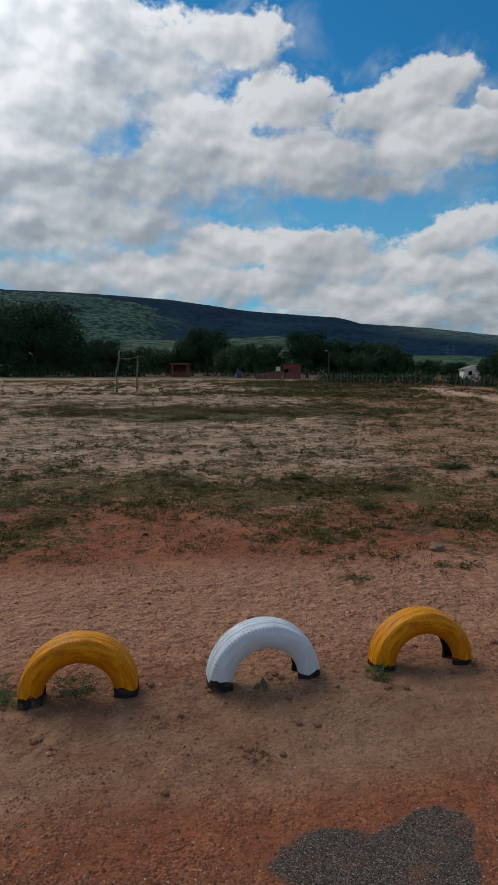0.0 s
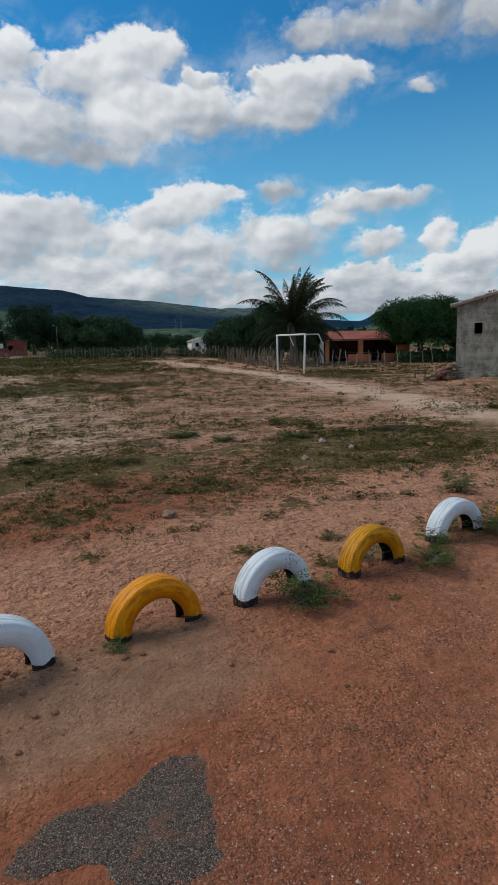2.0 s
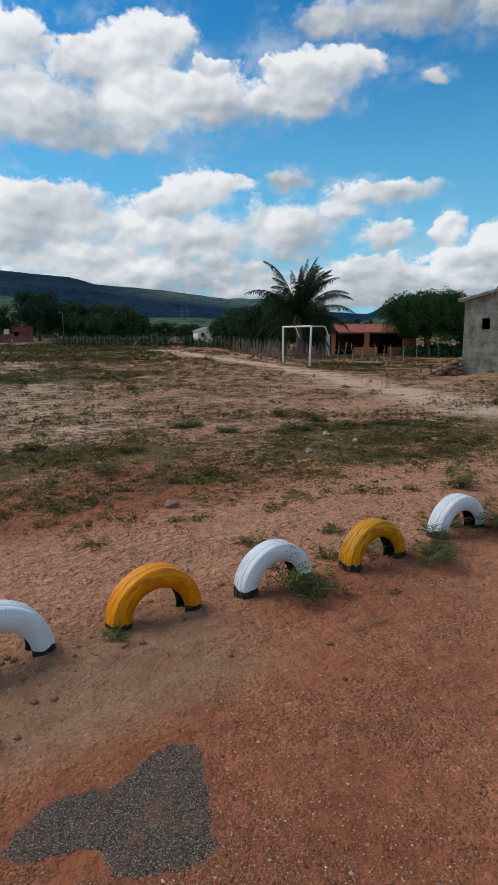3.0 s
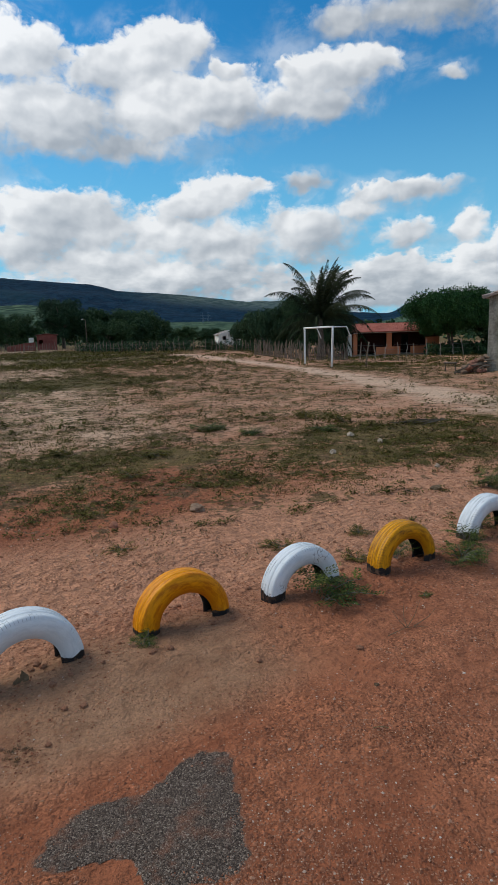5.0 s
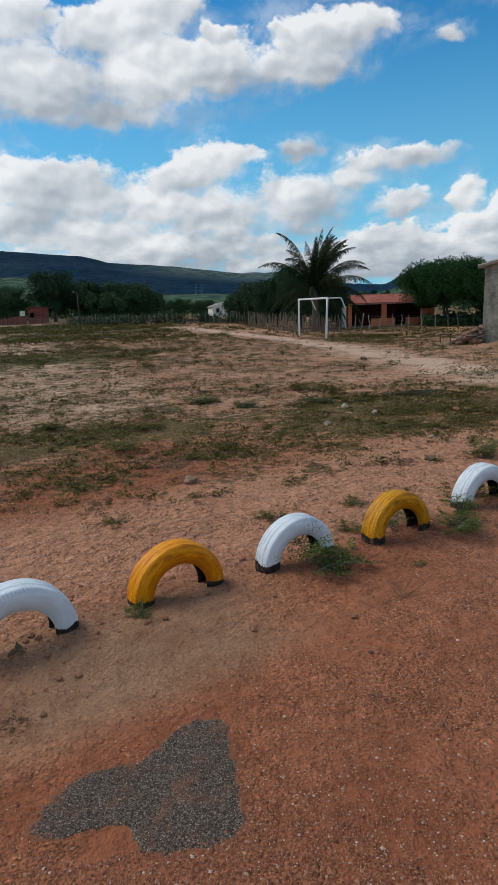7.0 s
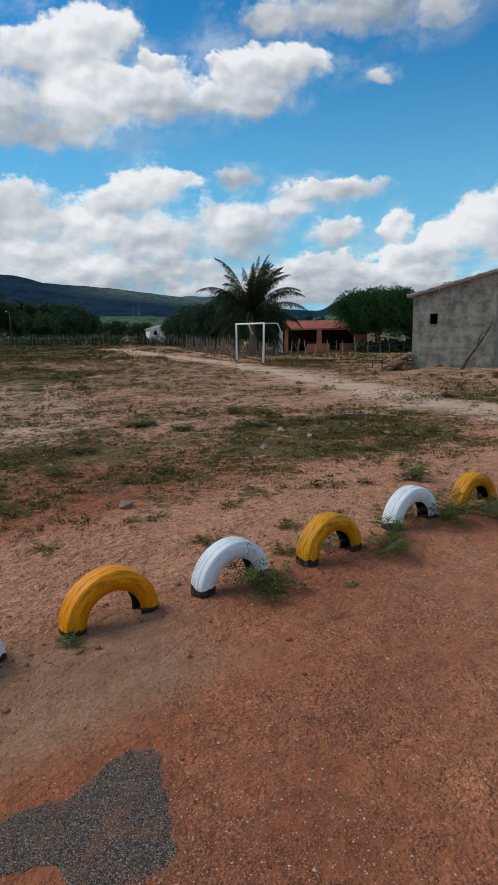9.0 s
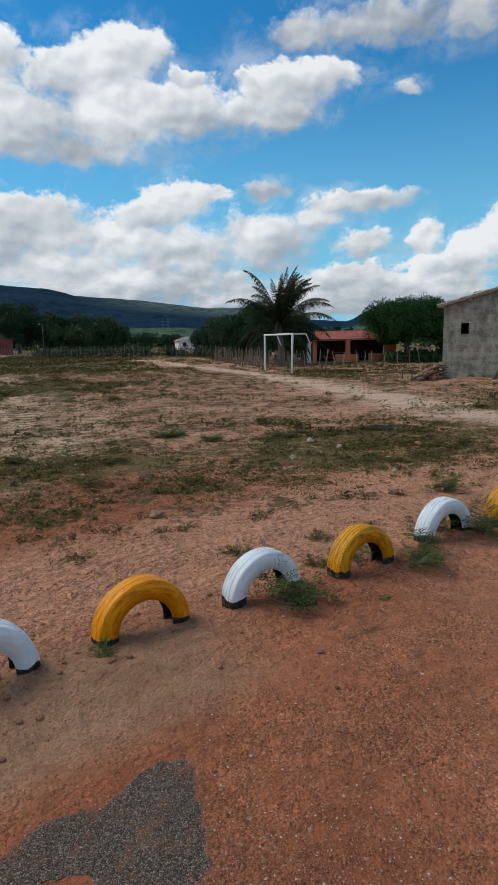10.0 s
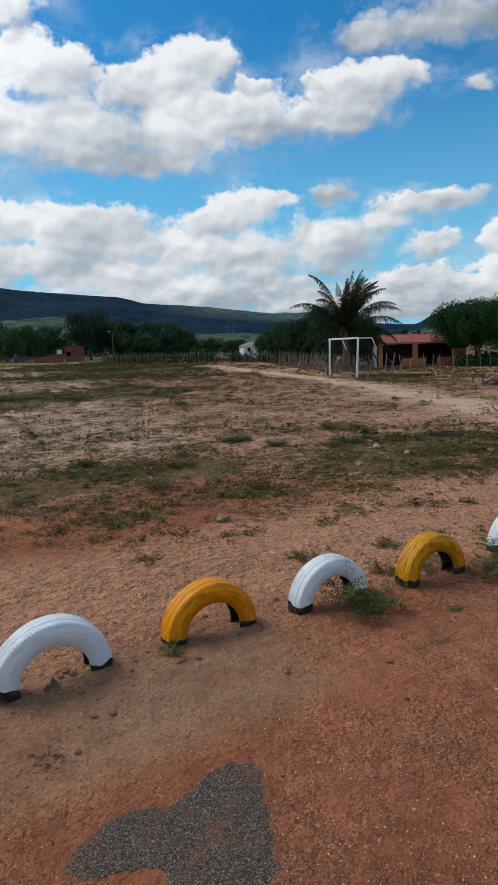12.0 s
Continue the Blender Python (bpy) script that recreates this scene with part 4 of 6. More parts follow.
def tile_sheet(w, d, pitch):
    """A sheet of half-round clay tiles, w along the slope (x), d across it (y)."""
    verts, faces = [], []
    n = int(d / pitch)
    k = 6
    rows = max(2, int(w / 0.4))
    for c in range(n):
        y = (c + 0.5) * d / n
        for r in range(rows):
            x0, x1 = w * r / rows, w * (r + 1) / rows + 0.04
            base = len(verts)
            for x, lift in ((x0, 0.025), (x1, 0.0)):
                for j in range(k + 1):
                    a = math.pi * j / k
                    verts.append((x, y - math.cos(a) * pitch * 0.52, 0.02 + lift + math.sin(a) * 0.055))
            for j in range(k):
                faces.append((base + j, base + j + 1, base + k + 2 + j, base + k + 1 + j))
            faces.append(tuple(base + j for j in range(k + 1))[::-1])
    b = len(verts)
    verts += [(0, 0, 0.02), (w, 0, 0.02), (w, d, 0.02), (0, d, 0.02), (0, 0, -0.02), (w, 0, -0.02), (w, d, -0.02), (0, d, -0.02)]
    faces += [(b, b + 1, b + 2, b + 3), (b + 7, b + 6, b + 5, b + 4), (b, b + 4, b + 5, b + 1), (b + 1, b + 5, b + 6, b + 2), (b + 2, b + 6, b + 7, b + 3), (b + 3, b + 7, b + 4, b)]
    return verts, faces


build_grey_house()


# ---- veranda house ----
def build_veranda_house():
    ax, ay, bx, by = 32.0, 58.4, 41.6, 56.6
    w = math.hypot(bx - ax, by - ay)
    turn = math.degrees(math.atan2(by - ay, bx - ax))
    z = -1.15
    ob = thing("veranda_house", "orange-painted house with a tiled veranda", "house", pose(ax, ay, z, 0, 0, turn))
    bm = bmesh.new()
    box(bm, -0.2, w + 0.2, -0.3, 7.0, -0.2, 0.10)
    part("floor_slab", bm, PLASTER, ob)
    # inner back wall darkened in colour, for the shade deep in the veranda
    bm = bmesh.new()
    box(bm, 0.25, w - 0.25, 4.4, 4.6, 0.1, 3.0)
    part("back_wall", bm, DEEP_RED, ob, "back wall coloured dark red to hold the veranda's shade")
    for x0, x1, y1 in ((0.0, 0.45, 2.42), (w - 1.5, w, 1.85)):
        bm = bmesh.new()
        box(bm, x0, x1, 0.0, 0.35, 0.1, y1)
        part("side_wall", bm, ORANGE, ob)
    # end walls carry the same shade in their colour
    for x0 in (0.0, w - 0.25):
        bm = bmesh.new()
        box(bm, x0, x0 + 0.25, 0.35, 4.6, 0.1, 2.58)
        part("end_wall", bm, DEEP_RED, ob, "end wall coloured dark red to hold the veranda's shade")
    for x in (4.05,):
        bm = bmesh.new()
        box(bm, x - 0.28, x + 0.28, 0.0, 0.3, 0.1, 2.42, 0.02)
        part("pillar", bm, ORANGE, ob)
    for x0, x1 in ((2.6, 3.77), (4.33, 5.3), (6.5, w - 1.5)):
        bm = bmesh.new()
        box(bm, x0, x1, 0.02, 0.18, 0.1, 0.92, 0.015)
        part("parapet", bm, ORANGE, ob)
    bm = bmesh.new()
    box(bm, 0.0, w, 0.0, 6.4, 2.58, 2.64)
    part("ceiling_boards", bm, BARK, ob)
    bm = bmesh.new()
    box(bm, 0.0, w, -0.06, 0.2, 2.42, 2.58)
    part("eave_beam", bm, WHITEWASH, ob)
    # doors hold the interior's darkness in their near-black colour
    for x0, x1 in ((1.2, 2.2), (5.2, 6.2), (7.2, 8.0)):
        bm = bmesh.new()
        box(bm, x0, x1, 4.34, 4.39, 0.1, 2.15)
        part("door", bm, SHADE_DARK, ob, "wooden door coloured near black for the interior's shade")
    slope = math.degrees(math.atan2(0.88, 3.6))
    for sx, y0, a in ((1, -0.45, slope), (-1, 6.8, -slope)):
        v, f = tile_sheet(3.8, w + 0.8, 0.21)
        roof = put("roof", mesh_of("roof", v, f, TILE), ob)
        if sx > 0:
            roof.matrix_basis = Matrix(((0, -1, 0, w + 0.4), (math.cos(radians(a)), 0, -math.sin(radians(a)), y0), (math.sin(radians(a)), 0, math.cos(radians(a)), 2.52), (0, 0, 0, 1)))
        else:
            roof.matrix_basis = Matrix(((0, 1, 0, -0.4), (-math.cos(radians(-a)), 0, math.sin(radians(-a)), y0), (math.sin(radians(-a)), 0, math.cos(radians(-a)), 2.52), (0, 0, 0, 1)))


build_veranda_house()


def build_gate_pillar():
    ob = thing("gate_pillar", "whitewashed masonry pillar beside the veranda house", "pillar", pose(31.45, 58.3, -1.15, 0, 0, -10))
    bm = bmesh.new()
    box(bm, -0.22, 0.22, -0.2, 0.2, -0.2, 2.25, 0.02)
    part("shaft", bm, LIME, ob)
    bm = bmesh.new()
    box(bm, -0.27, 0.27, -0.25, 0.25, 2.25, 2.36, 0.015)
    part("cap", bm, LIME, ob)


build_gate_pillar()


# ---- far houses ----
def small_house(name, label, x, y, turn, w, d, h, ridge_h, wall, roof_mat, openings, eave=0.2):
    ob = thing(name, label, "house", pose(x, y, ground_at(x, y), 0, 0, turn))
    bm = bmesh.new()
    # the gable wall that looks at the field, with its openings cut through
    cuts = sorted(openings)
    edges = [0.0] + [v for o in cuts for v in o[:2]] + [w]
    top = lambda u: h + (ridge_h - h) * (1 - abs(2 * u / w - 1))
    for i in range(0, len(edges) - 1):
        u0, u1 = edges[i], edges[i + 1]
        hit = [o for o in cuts if o[0] == u0 and o[1] == u1]
        mid = [w / 2] if u0 < w / 2 < u1 else []
        crown = [(u1, top(u1))] + [(m, top(m)) for m in mid] + [(u0, top(u0))]
        if hit:
            _, _, z0, z1 = hit[0]
            if z0 > 0.05:
                prism(bm, [(u0, -0.2), (u1, -0.2), (u1, z0), (u0, z0)], 0, 0.15)
            prism(bm, [(u0, z1), (u1, z1)] + crown, 0, 0.15)
        else:
            prism(bm, [(u0, -0.2), (u1, -0.2)] + crown, 0, 0.15)
    part("gable_wall", bm, wall, ob)
    for x0 in (0.0, w - 0.15):
        bm = bmesh.new()
        box(bm, x0, x0 + 0.15, 0.15, d, -0.2, h)
        part("side_wall", bm, wall, ob)
    bm = bmesh.new()
    prism(bm, [(0.15, -0.2), (w - 0.15, -0.2), (w - 0.15, top(w - 0.15)), (w / 2, ridge_h), (0.15, top(0.15))], d - 0.15, d)
    part("back_wall", bm, wall, ob)
    a = math.degrees(math.atan2(ridge_h - h, w / 2))
    run = math.hypot(ridge_h - h, w / 2) + 0.25
    v, f = tile_sheet(run, d + 0.2 + eave, 0.22)
    me = mesh_of("roof", v, f, roof_mat)
    left = put("roof", me, ob)
    left.matrix_basis = pose(-0.22, -eave, h - 0.02 - max(0.0, -eave), 0, -a, 0)
    right = put("roof", me, ob)
    right.matrix_basis = pose(w + 0.22, d + 0.2, h - 0.02 - max(0.0, -eave), 0, -a, 180)
    return ob


small_house("white_house", "small whitewashed house with a gable and dark door", 27.4, 94.1, -8, 3.7, 5.0, 1.75, 2.35, LIME, GREY_TILE, [(0.6, 1.15, 0.75, 1.4), (2.5, 3.1, 0.0, 1.6)], -0.16)
small_house("red_house", "low brick-red house with a small pale window", -0.1, 98.5, 0, 2.9, 4.0, 2.25, 2.45, BRICK_RED, DEEP_RED, [(0.25, 0.85, 0.9, 1.6)])


def build_red_wall():
    wall = thing("low_wall", "low brick-red wall beside the red house", "wall", pose(-2.35, 97.0, 0, 0, 0, 2))
    bm = bmesh.new()
    prism(bm, [(-2.0, -0.2), (2.0, -0.2), (2.0, 1.25), (0.4, 1.15), (-2.0, 0.7)], -0.1, 0.1)
    part("masonry", bm, BRICK_RED, wall)
    bm = bmesh.new()
    prism(bm, [(1.1, 1.23), (1.8, 1.26), (1.8, 1.95), (1.1, 1.9)], 0.0, 0.08)
    part("panel", bm, LIME, wall, "pale whitewashed panel")


build_red_wall()


def build_shed():
    x, y = -22.0, 117.5
    ob = thing("open_shed", "small open shed with brick posts and dark inside", "shed", pose(x, y, ground_at(x, y), 0, 0, 3))
    for u in (0.0, 3.0):
        bm = bmesh.new()
        box(bm, u, u + 0.5, 0, 0.5, -0.2, 2.45, 0.02)
        part("post", bm, BRICK_RED, ob)
    for args, n in (((0.0, 3.5, 2.6, 2.75, -0.2, 2.45), "back_wall"), ((0, 0.15, 0.5, 2.6, -0.2, 2.45), "side_wall"), ((3.35, 3.5, 0.5, 2.6, -0.2, 2.45), "side_wall")):
        bm = bmesh.new()
        box(bm, *args)
        part(n, bm, BRICK_RED, ob)
    bm = bmesh.new()
    box(bm, -0.3, 3.8, -0.4, 3.0, 2.45, 2.6, 0.02)
    part("roof", bm, TILE, ob)


build_shed()


# ---- trees ----
def leaf_cards(centers, size, rng, per, spread):
    """Many small bent leaf sprays round the centres: two triangles each, every one its own island."""
    c = np.repeat(np.asarray(centers), per, 0)
    n = len(c)
    off = rng.normal(size=(n, 3))
    off /= np.linalg.norm(off, axis=1)[:, None]
    c = c + off * (rng.random((n, 1)) ** 0.45) * spread
    a = rng.normal(size=(n, 3))
    a /= np.linalg.norm(a, axis=1)[:, None]
    b = np.cross(a, rng.normal(size=(n, 3)))
    b /= np.linalg.norm(b, axis=1)[:, None]
    s = size * rng.uniform(0.6, 1.4, (n, 1))
    fold = np.cross(a, b) * s * 0.25
    v = np.stack([c - a * s, c - b * s * 0.5 + fold, c + a * s, c + b * s * 0.5 + fold], 1).reshape(-1, 3)
    f = np.arange(4 * n).reshape(-1, 4)
    return v, f


def broad_tree(label, h, spread, seed, leaf, trunks=1, leaf_size=0.22, lumps=46, per=70, low=0.25, category="tree", belly=0.55, half=0.5, clump=0.17):
    """A tapered trunk with limbs and an uneven crown of leaf sprays."""
    rng, nr = random.Random(seed), np.random.default_rng(seed)
    ob = thing("broad_tree", label, category, pose(0, 0, 0))
    pieces, tips = [], []
    for t in range(trunks):
        x0, y0 = (rng.uniform(-0.5, 0.5), rng.uniform(-0.4, 0.4)) if trunks > 1 else (0, 0)
        fork = Vector((x0 + rng.uniform(-0.5, 0.5), y0 + rng.uniform(-0.4, 0.4), h * rng.uniform(0.28, 0.4)))
        pieces.append(tube([(x0, y0, -0.3), (x0 * 1.1, y0, h * 0.12), fork], [0.045 * h / trunks ** 0.5, 0.035 * h / trunks ** 0.5, 0.026 * h / trunks ** 0.5], 8))
        for k in range(6 if trunks == 1 else 4):
            a = 2 * math.pi * (k + rng.random()) / 6
            reach = spread * rng.uniform(0.55, 0.9)
            tip = Vector((math.cos(a) * reach, math.sin(a) * reach * 0.9, h * rng.uniform(0.5, 0.88)))
            mid = fork.lerp(tip, 0.5) + Vector((0, 0, h * 0.06))
            pieces.append(tube([fork, mid, tip], [0.017 * h, 0.011 * h, 0.004 * h], 6))
            tips += [mid, tip]
    v, f = join(pieces)
    put("trunk", mesh_of("trunk", v, f, BARK, True), ob)
    centers = []
    while len(centers) < lumps:
        a, r = rng.uniform(0, 2 * math.pi), spread * rng.random() ** 0.5
        t = r / spread
        z = h * (low + (0.93 - low) * rng.random() ** 0.7)
        shape = math.sqrt(max(0.0, 1 - ((z / h - belly) / half) ** 2))
        if t < shape * rng.uniform(0.75, 1.1):
            centers.append((math.cos(a) * r, math.sin(a) * r, z))
    centers += [tuple(t) for t in tips]
    v, f = leaf_cards(centers, leaf_size, nr, per, clump * (h + spread) / 2)
    put("crown", mesh_of("crown", v, f, leaf), ob)
    return ob


def plant(proto, x, y, s=1.0, turn=0.0, sz=1.0):
    return copy_thing(proto, pose(x, y, ground_at(x, y), 0, 0, turn) @ Matrix.Diagonal((s, s, s * sz, 1)))


def at_bearing(az, d):
    return d * math.sin(radians(az)), d * math.cos(radians(az))


def settle(ob, x, y, s=1.0, turn=0.0, sz=1.0):
    ob.matrix_basis = pose(x, y, ground_at(x, y), 0, 0, turn) @ Matrix.Diagonal((s, s, s * sz, 1))
    return ob


shade_tree = broad_tree("dense dark green broadleaf tree beside the house", 7.3, 5.3, 5, LEAF_SHADE, 3, 0.10, 380, 190, 0.36, "tree", 0.60, 0.36, 0.13)
settle(shade_tree, 41.3, 54.1, 0.95, 40)
field_tree = broad_tree("dark green bushy tree beyond the field", 8.0, 4.0, 7, LEAF, 1, 0.14, 100, 150, 0.12)
scrub_tree = broad_tree("low rounded scrub tree beyond the field", 5.0, 4.2, 9, LEAF_DRY, 2, 0.135, 76, 140, 0.0)
big_tree = broad_tree("large spreading dark tree at the edge of the field", 14.5, 9.5, 13, LEAF, 2, 0.22, 150, 170, 0.14)
settle(big_tree, *at_bearing(-22.6, 128), 1.0, 10)
settle(field_tree, *at_bearing(2.2, 112), 1.05, 0)
settle(scrub_tree, *at_bearing(-2.4, 112), 1.2, 0)
for az, d, s, turn in ((-27, 135, 0.9, 120),):
    plant(big_tree, *at_bearing(az, d), s, turn)
for az, d, s, turn in ((-7.2, 132, 1.2, 30), (-8.6, 136, 1.0, 90), (-16.5, 138, 0.95, 10), (24.4, 62, 0.72, 20), (22.3, 64, 0.58, 70), (26.6, 66, 0.6, 130), (-18.5, 126, 0.7, 200)):
    plant(field_tree, *at_bearing(az, d), s, turn)
for az, d, s, turn in ((-13, 130, 1.1, 30), (-11, 136, 0.9, 80), (-5, 126, 1.0, 130), (-3.6, 120, 1.15, 15), (4.3, 118, 1.15, 60), (6.0, 112, 1.0, 140), (7.4, 118, 1.1, 200), (9.0, 124, 1.05, 250),
                       (10.6, 132, 0.72, 300), (13.2, 136, 0.62, 10), (15.4, 140, 0.55, 80), (17.4, 134, 0.55, 210), (18.9, 89, 0.55, 33), (20.4, 86, 0.78, 55), (21.6, 92, 0.9, 155), (26.2, 70, 0.8, 70), (43, 70, 1.0, 10), (46, 72, 1.2, 60), (-30, 130, 1.1, 5), (-20, 140, 1.2, 5)):
    plant(scrub_tree, *at_bearing(az, d), s, turn, 0.8 + 0.05 * (turn % 7))


def build_woods():
    """The woods behind the field: uneven banks of foliage."""
    nr = np.random.default_rng(33)
    n = 900
    az = nr.uniform(-50, 60, n)
    d = nr.uniform(140, 330, n)
    low = np.interp(az, [-50, -10, 2, 12, 20, 60], [3.2, 2.6, 3.4, 1.6, 1.8, 2.6])
    z = nr.random(n) * low
    x, y = d * np.sin(np.radians(az)), d * np.cos(np.radians(az))
    v, f = leaf_cards(np.stack([x, y, z + 0.4 - 0.5], -1), 0.75, nr, 34, 3.4)
    # low growth only, where the valley opens
    v[:, 2] *= np.repeat(np.interp(az, [8.5, 11, 19, 23], [1.0, 0.62, 0.62, 1.0]), 34 * 4)
    v[:, 2] = np.maximum(v[:, 2], -1.6)
    tagged(put("woods", mesh_of("woods", v, f, LEAF)), "dark low woods behind the field", "woods", kind="stuff")


build_woods()


# ---- coconut palm ----
def build_palm():
    rng = random.Random(17)
    x, y = at_bearing(25.7, 49.5)
    ob = thing("coconut_palm", "young coconut palm with ragged hanging fronds", "palm", pose(x, y, ground_at(x, y)))
    v, f = tube([(0, 0, -0.3), (0.1, 0, 0.9), (0.05, 0, 2.2), (0, 0, 3.2)], [0.34, 0.26, 0.22, 0.2], 10)
    put("trunk", mesh_of("trunk", v, f, BARK, True), ob)
    upright = [(10, 80, 4.5), (30, 76, 4.9), (0, 70, 4.7), (340, 74, 4.5), (50, 80, 4.5), (20, 66, 4.7), (60, 74, 4.4), (350, 82, 4.8), (40, 70, 4.4), (90, 78, 4.3), (300, 72, 4.4), (120, 72, 4.2), (25, 84, 4.6), (355, 78, 4.4), (70, 68, 4.2), (320, 80, 4.2), (15, 74, 4.6), (335, 68, 4.5), (250, 80, 4.0), (158, 75, 5.2), (165, 54, 5.0), (345, 50, 5.0), (215, 60, 4.4), (250, 64, 4.2), (285, 74, 4.6), (315, 55, 4.6)]
    arching = [(335, 36, 5.0), (15, 24, 4.8), (200, 24, 4.6), (345, 20, 4.8), (170, 6, 4.4), (330, 2, 4.6), (40, -2, 4.4), (150, -12, 4.2), (220, -10, 4.0), (300, -14, 4.0), (270, 40, 4.4), (90, 30, 4.4), (120, 10, 4.0), (235, 20, 4.2), (5, -20, 4.2), (180, -26, 4.2)]
    for turn, rise, length in upright + arching:
        a, e = radians(turn + rng.uniform(-8, 8)), radians(rise)
        p = Vector((0, 0, 3.2))
        spine, d = [p.copy()], Vector((math.cos(a) * math.cos(e), math.sin(a) * math.cos(e), math.sin(e)))
        n = 12
        for k in range(n):
            d = (d + Vector((0, 0, -0.155 * (0.3 + 1.2 * k / n)))).normalized()
            p = p + d * length * 1.06 / n
            spine.append(p.copy())
        pieces = [tube(spine, [0.035 * (1 - 0.85 * k / n) for k in range(n + 1)], 5)]
        for k in range(4, 11 * n):
            s = (k + rng.uniform(-0.4, 0.4)) / (11 * n)
            q = spine[int(s * n)].lerp(spine[min(n, int(s * n) + 1)], s * n % 1)
            t = (spine[min(n, int(s * n) + 1)] - spine[int(s * n)]).normalized()
            side = t.cross(Vector((0, 0, 1)))
            if side.length < 0.05:
                side = Vector((math.sin(a), -math.cos(a), 0))
            side.normalize()
            for sg in (-1, 1):
                if rng.random() < 0.1:
                    continue
                ln = 0.95 * math.sin(math.pi * min(1, 0.2 + s * 0.77)) * rng.uniform(0.55, 1.2)
                way = (side * sg * rng.uniform(0.2, 0.55) + t * rng.uniform(0.6, 1.0) + Vector((0, 0, -0.45 + rng.uniform(-0.4, 0.25)))).normalized()
                m1 = q + way * ln * 0.5
                tip = m1 + (way * 0.5 + Vector((0, 0, -1.0))).normalized() * ln * 0.5
                wd = t * 0.018
                pieces.append(([tuple(q - wd), tuple(q + wd), tuple(m1 + wd), tuple(tip), tuple(m1 - wd)], [(0, 1, 2, 4), (4, 2, 3)]))
        v, f = join(pieces)
        put("frond", mesh_of("frond", v, f, FROND), ob)
    return ob


coconut = build_palm()
small_palm = copy_thing(coconut, pose(*at_bearing(-15.9, 123), 0, 0, 0, 70) @ Matrix.Diagonal((0.8, 0.8, 0.75, 1)))
tagged(small_palm, "small dark palm among trees beyond the field")


# ---- poles, stick, wood pile ----
def crooked(name, label, category, x, y, runs, mat, z=None):
    ob = thing(name, label, category, pose(x, y, ground_at(x, y) if z is None else z))
    for part_name, pts, r0, r1 in runs:
        n = len(pts)
        v, f = tube(pts, [r0 + (r1 - r0) * k / (n - 1) for k in range(n)], 8)
        put(part_name, mesh_of(part_name, v, f, mat, True), ob)
    return ob


crooked("crooked_pole", "crooked dead tree pole with bent branch on the field", "pole", -10.97, 39.5, [
    ("pole_stem", [(0, 0, -0.3), (0.02, 0, 0.7), (-0.03, 0, 1.3), (0.15, 0, 1.9), (0.22, 0, 2.75)], 0.07, 0.045), ("branch", [(0.22, 0, 2.7), (0.7, 0.4, 2.8), (1.2, 0.8, 2.95), (1.6, 1.0, 2.7)], 0.045, 0.03),
    ("branch", [(0.2, 0, 2.25), (0.7, 0.2, 2.2), (1.25, 0.6, 2.35)], 0.035, 0.02)], GREY_STICK)
crooked("crooked_pole", "thin upright wooden pole on the field", "pole", -10.68, 43.7, [
    ("pole_stem", [(0, 0, -0.3), (0.05, 0, 0.8), (0.08, 0, 1.6), (0.12, 0, 2.55)], 0.07, 0.05), ("branch", [(0.12, 0, 2.4), (0.45, 0, 2.5), (0.7, 0.1, 2.2)], 0.035, 0.02)], GREY_STICK)
crooked("leaning_branch", "forked dry branch propped against the house wall", "branch", 15.95, 16.12, [
    ("stem", [(0, 0, -0.05), (0.2, -0.02, 0.35), (0.55, -0.06, 0.72), (0.9, -0.06, 1.12), (1.22, -0.12, 1.62)], 0.075, 0.045),
    ("twig", [(0.58, -0.06, 0.76), (0.78, 0.0, 1.14), (1.0, 0.02, 1.3)], 0.035, 0.02)], BARK)
crooked("leaning_stake", "thin weathered stake leaning beside the goal", "stake", 16.0, 27.75, [
    ("stem", [(0, 0, -0.2), (0.02, 0, 0.5), (0.10, 0, 0.95), (0.16, 0, 1.3)], 0.045, 0.03), ("twig", [(0.05, 0, 0.7), (-0.1, 0, 0.95), (-0.18, 0, 1.02)], 0.025, 0.015)], STAKE)


def build_street_lamp():
    x, y = at_bearing(4.2, 104)
    ob = thing("street_lamp", "thin grey wooden lamp post among the trees", "street lamp", pose(x, y, ground_at(x, y)))
    v, f = tube([(0, 0, -0.3), (0, 0, 2.5), (0, 0, 4.5)], [0.06, 0.055, 0.045], 8)
    put("post", mesh_of("post", v, f, STAKE, True), ob)
    v, f = tube([(0, 0, 4.45), (-0.2, 0, 4.65), (-0.4, 0, 4.7)], [0.035, 0.03, 0.03], 6)
    put("arm", mesh_of("arm", v, f, STAKE, True), ob)
    bm = bmesh.new()
    box(bm, -0.62, -0.36, -0.07, 0.07, 4.65, 4.74, 0.02)
    part("lamp_head", bm, WHITEWASH, ob, "pale lamp head")


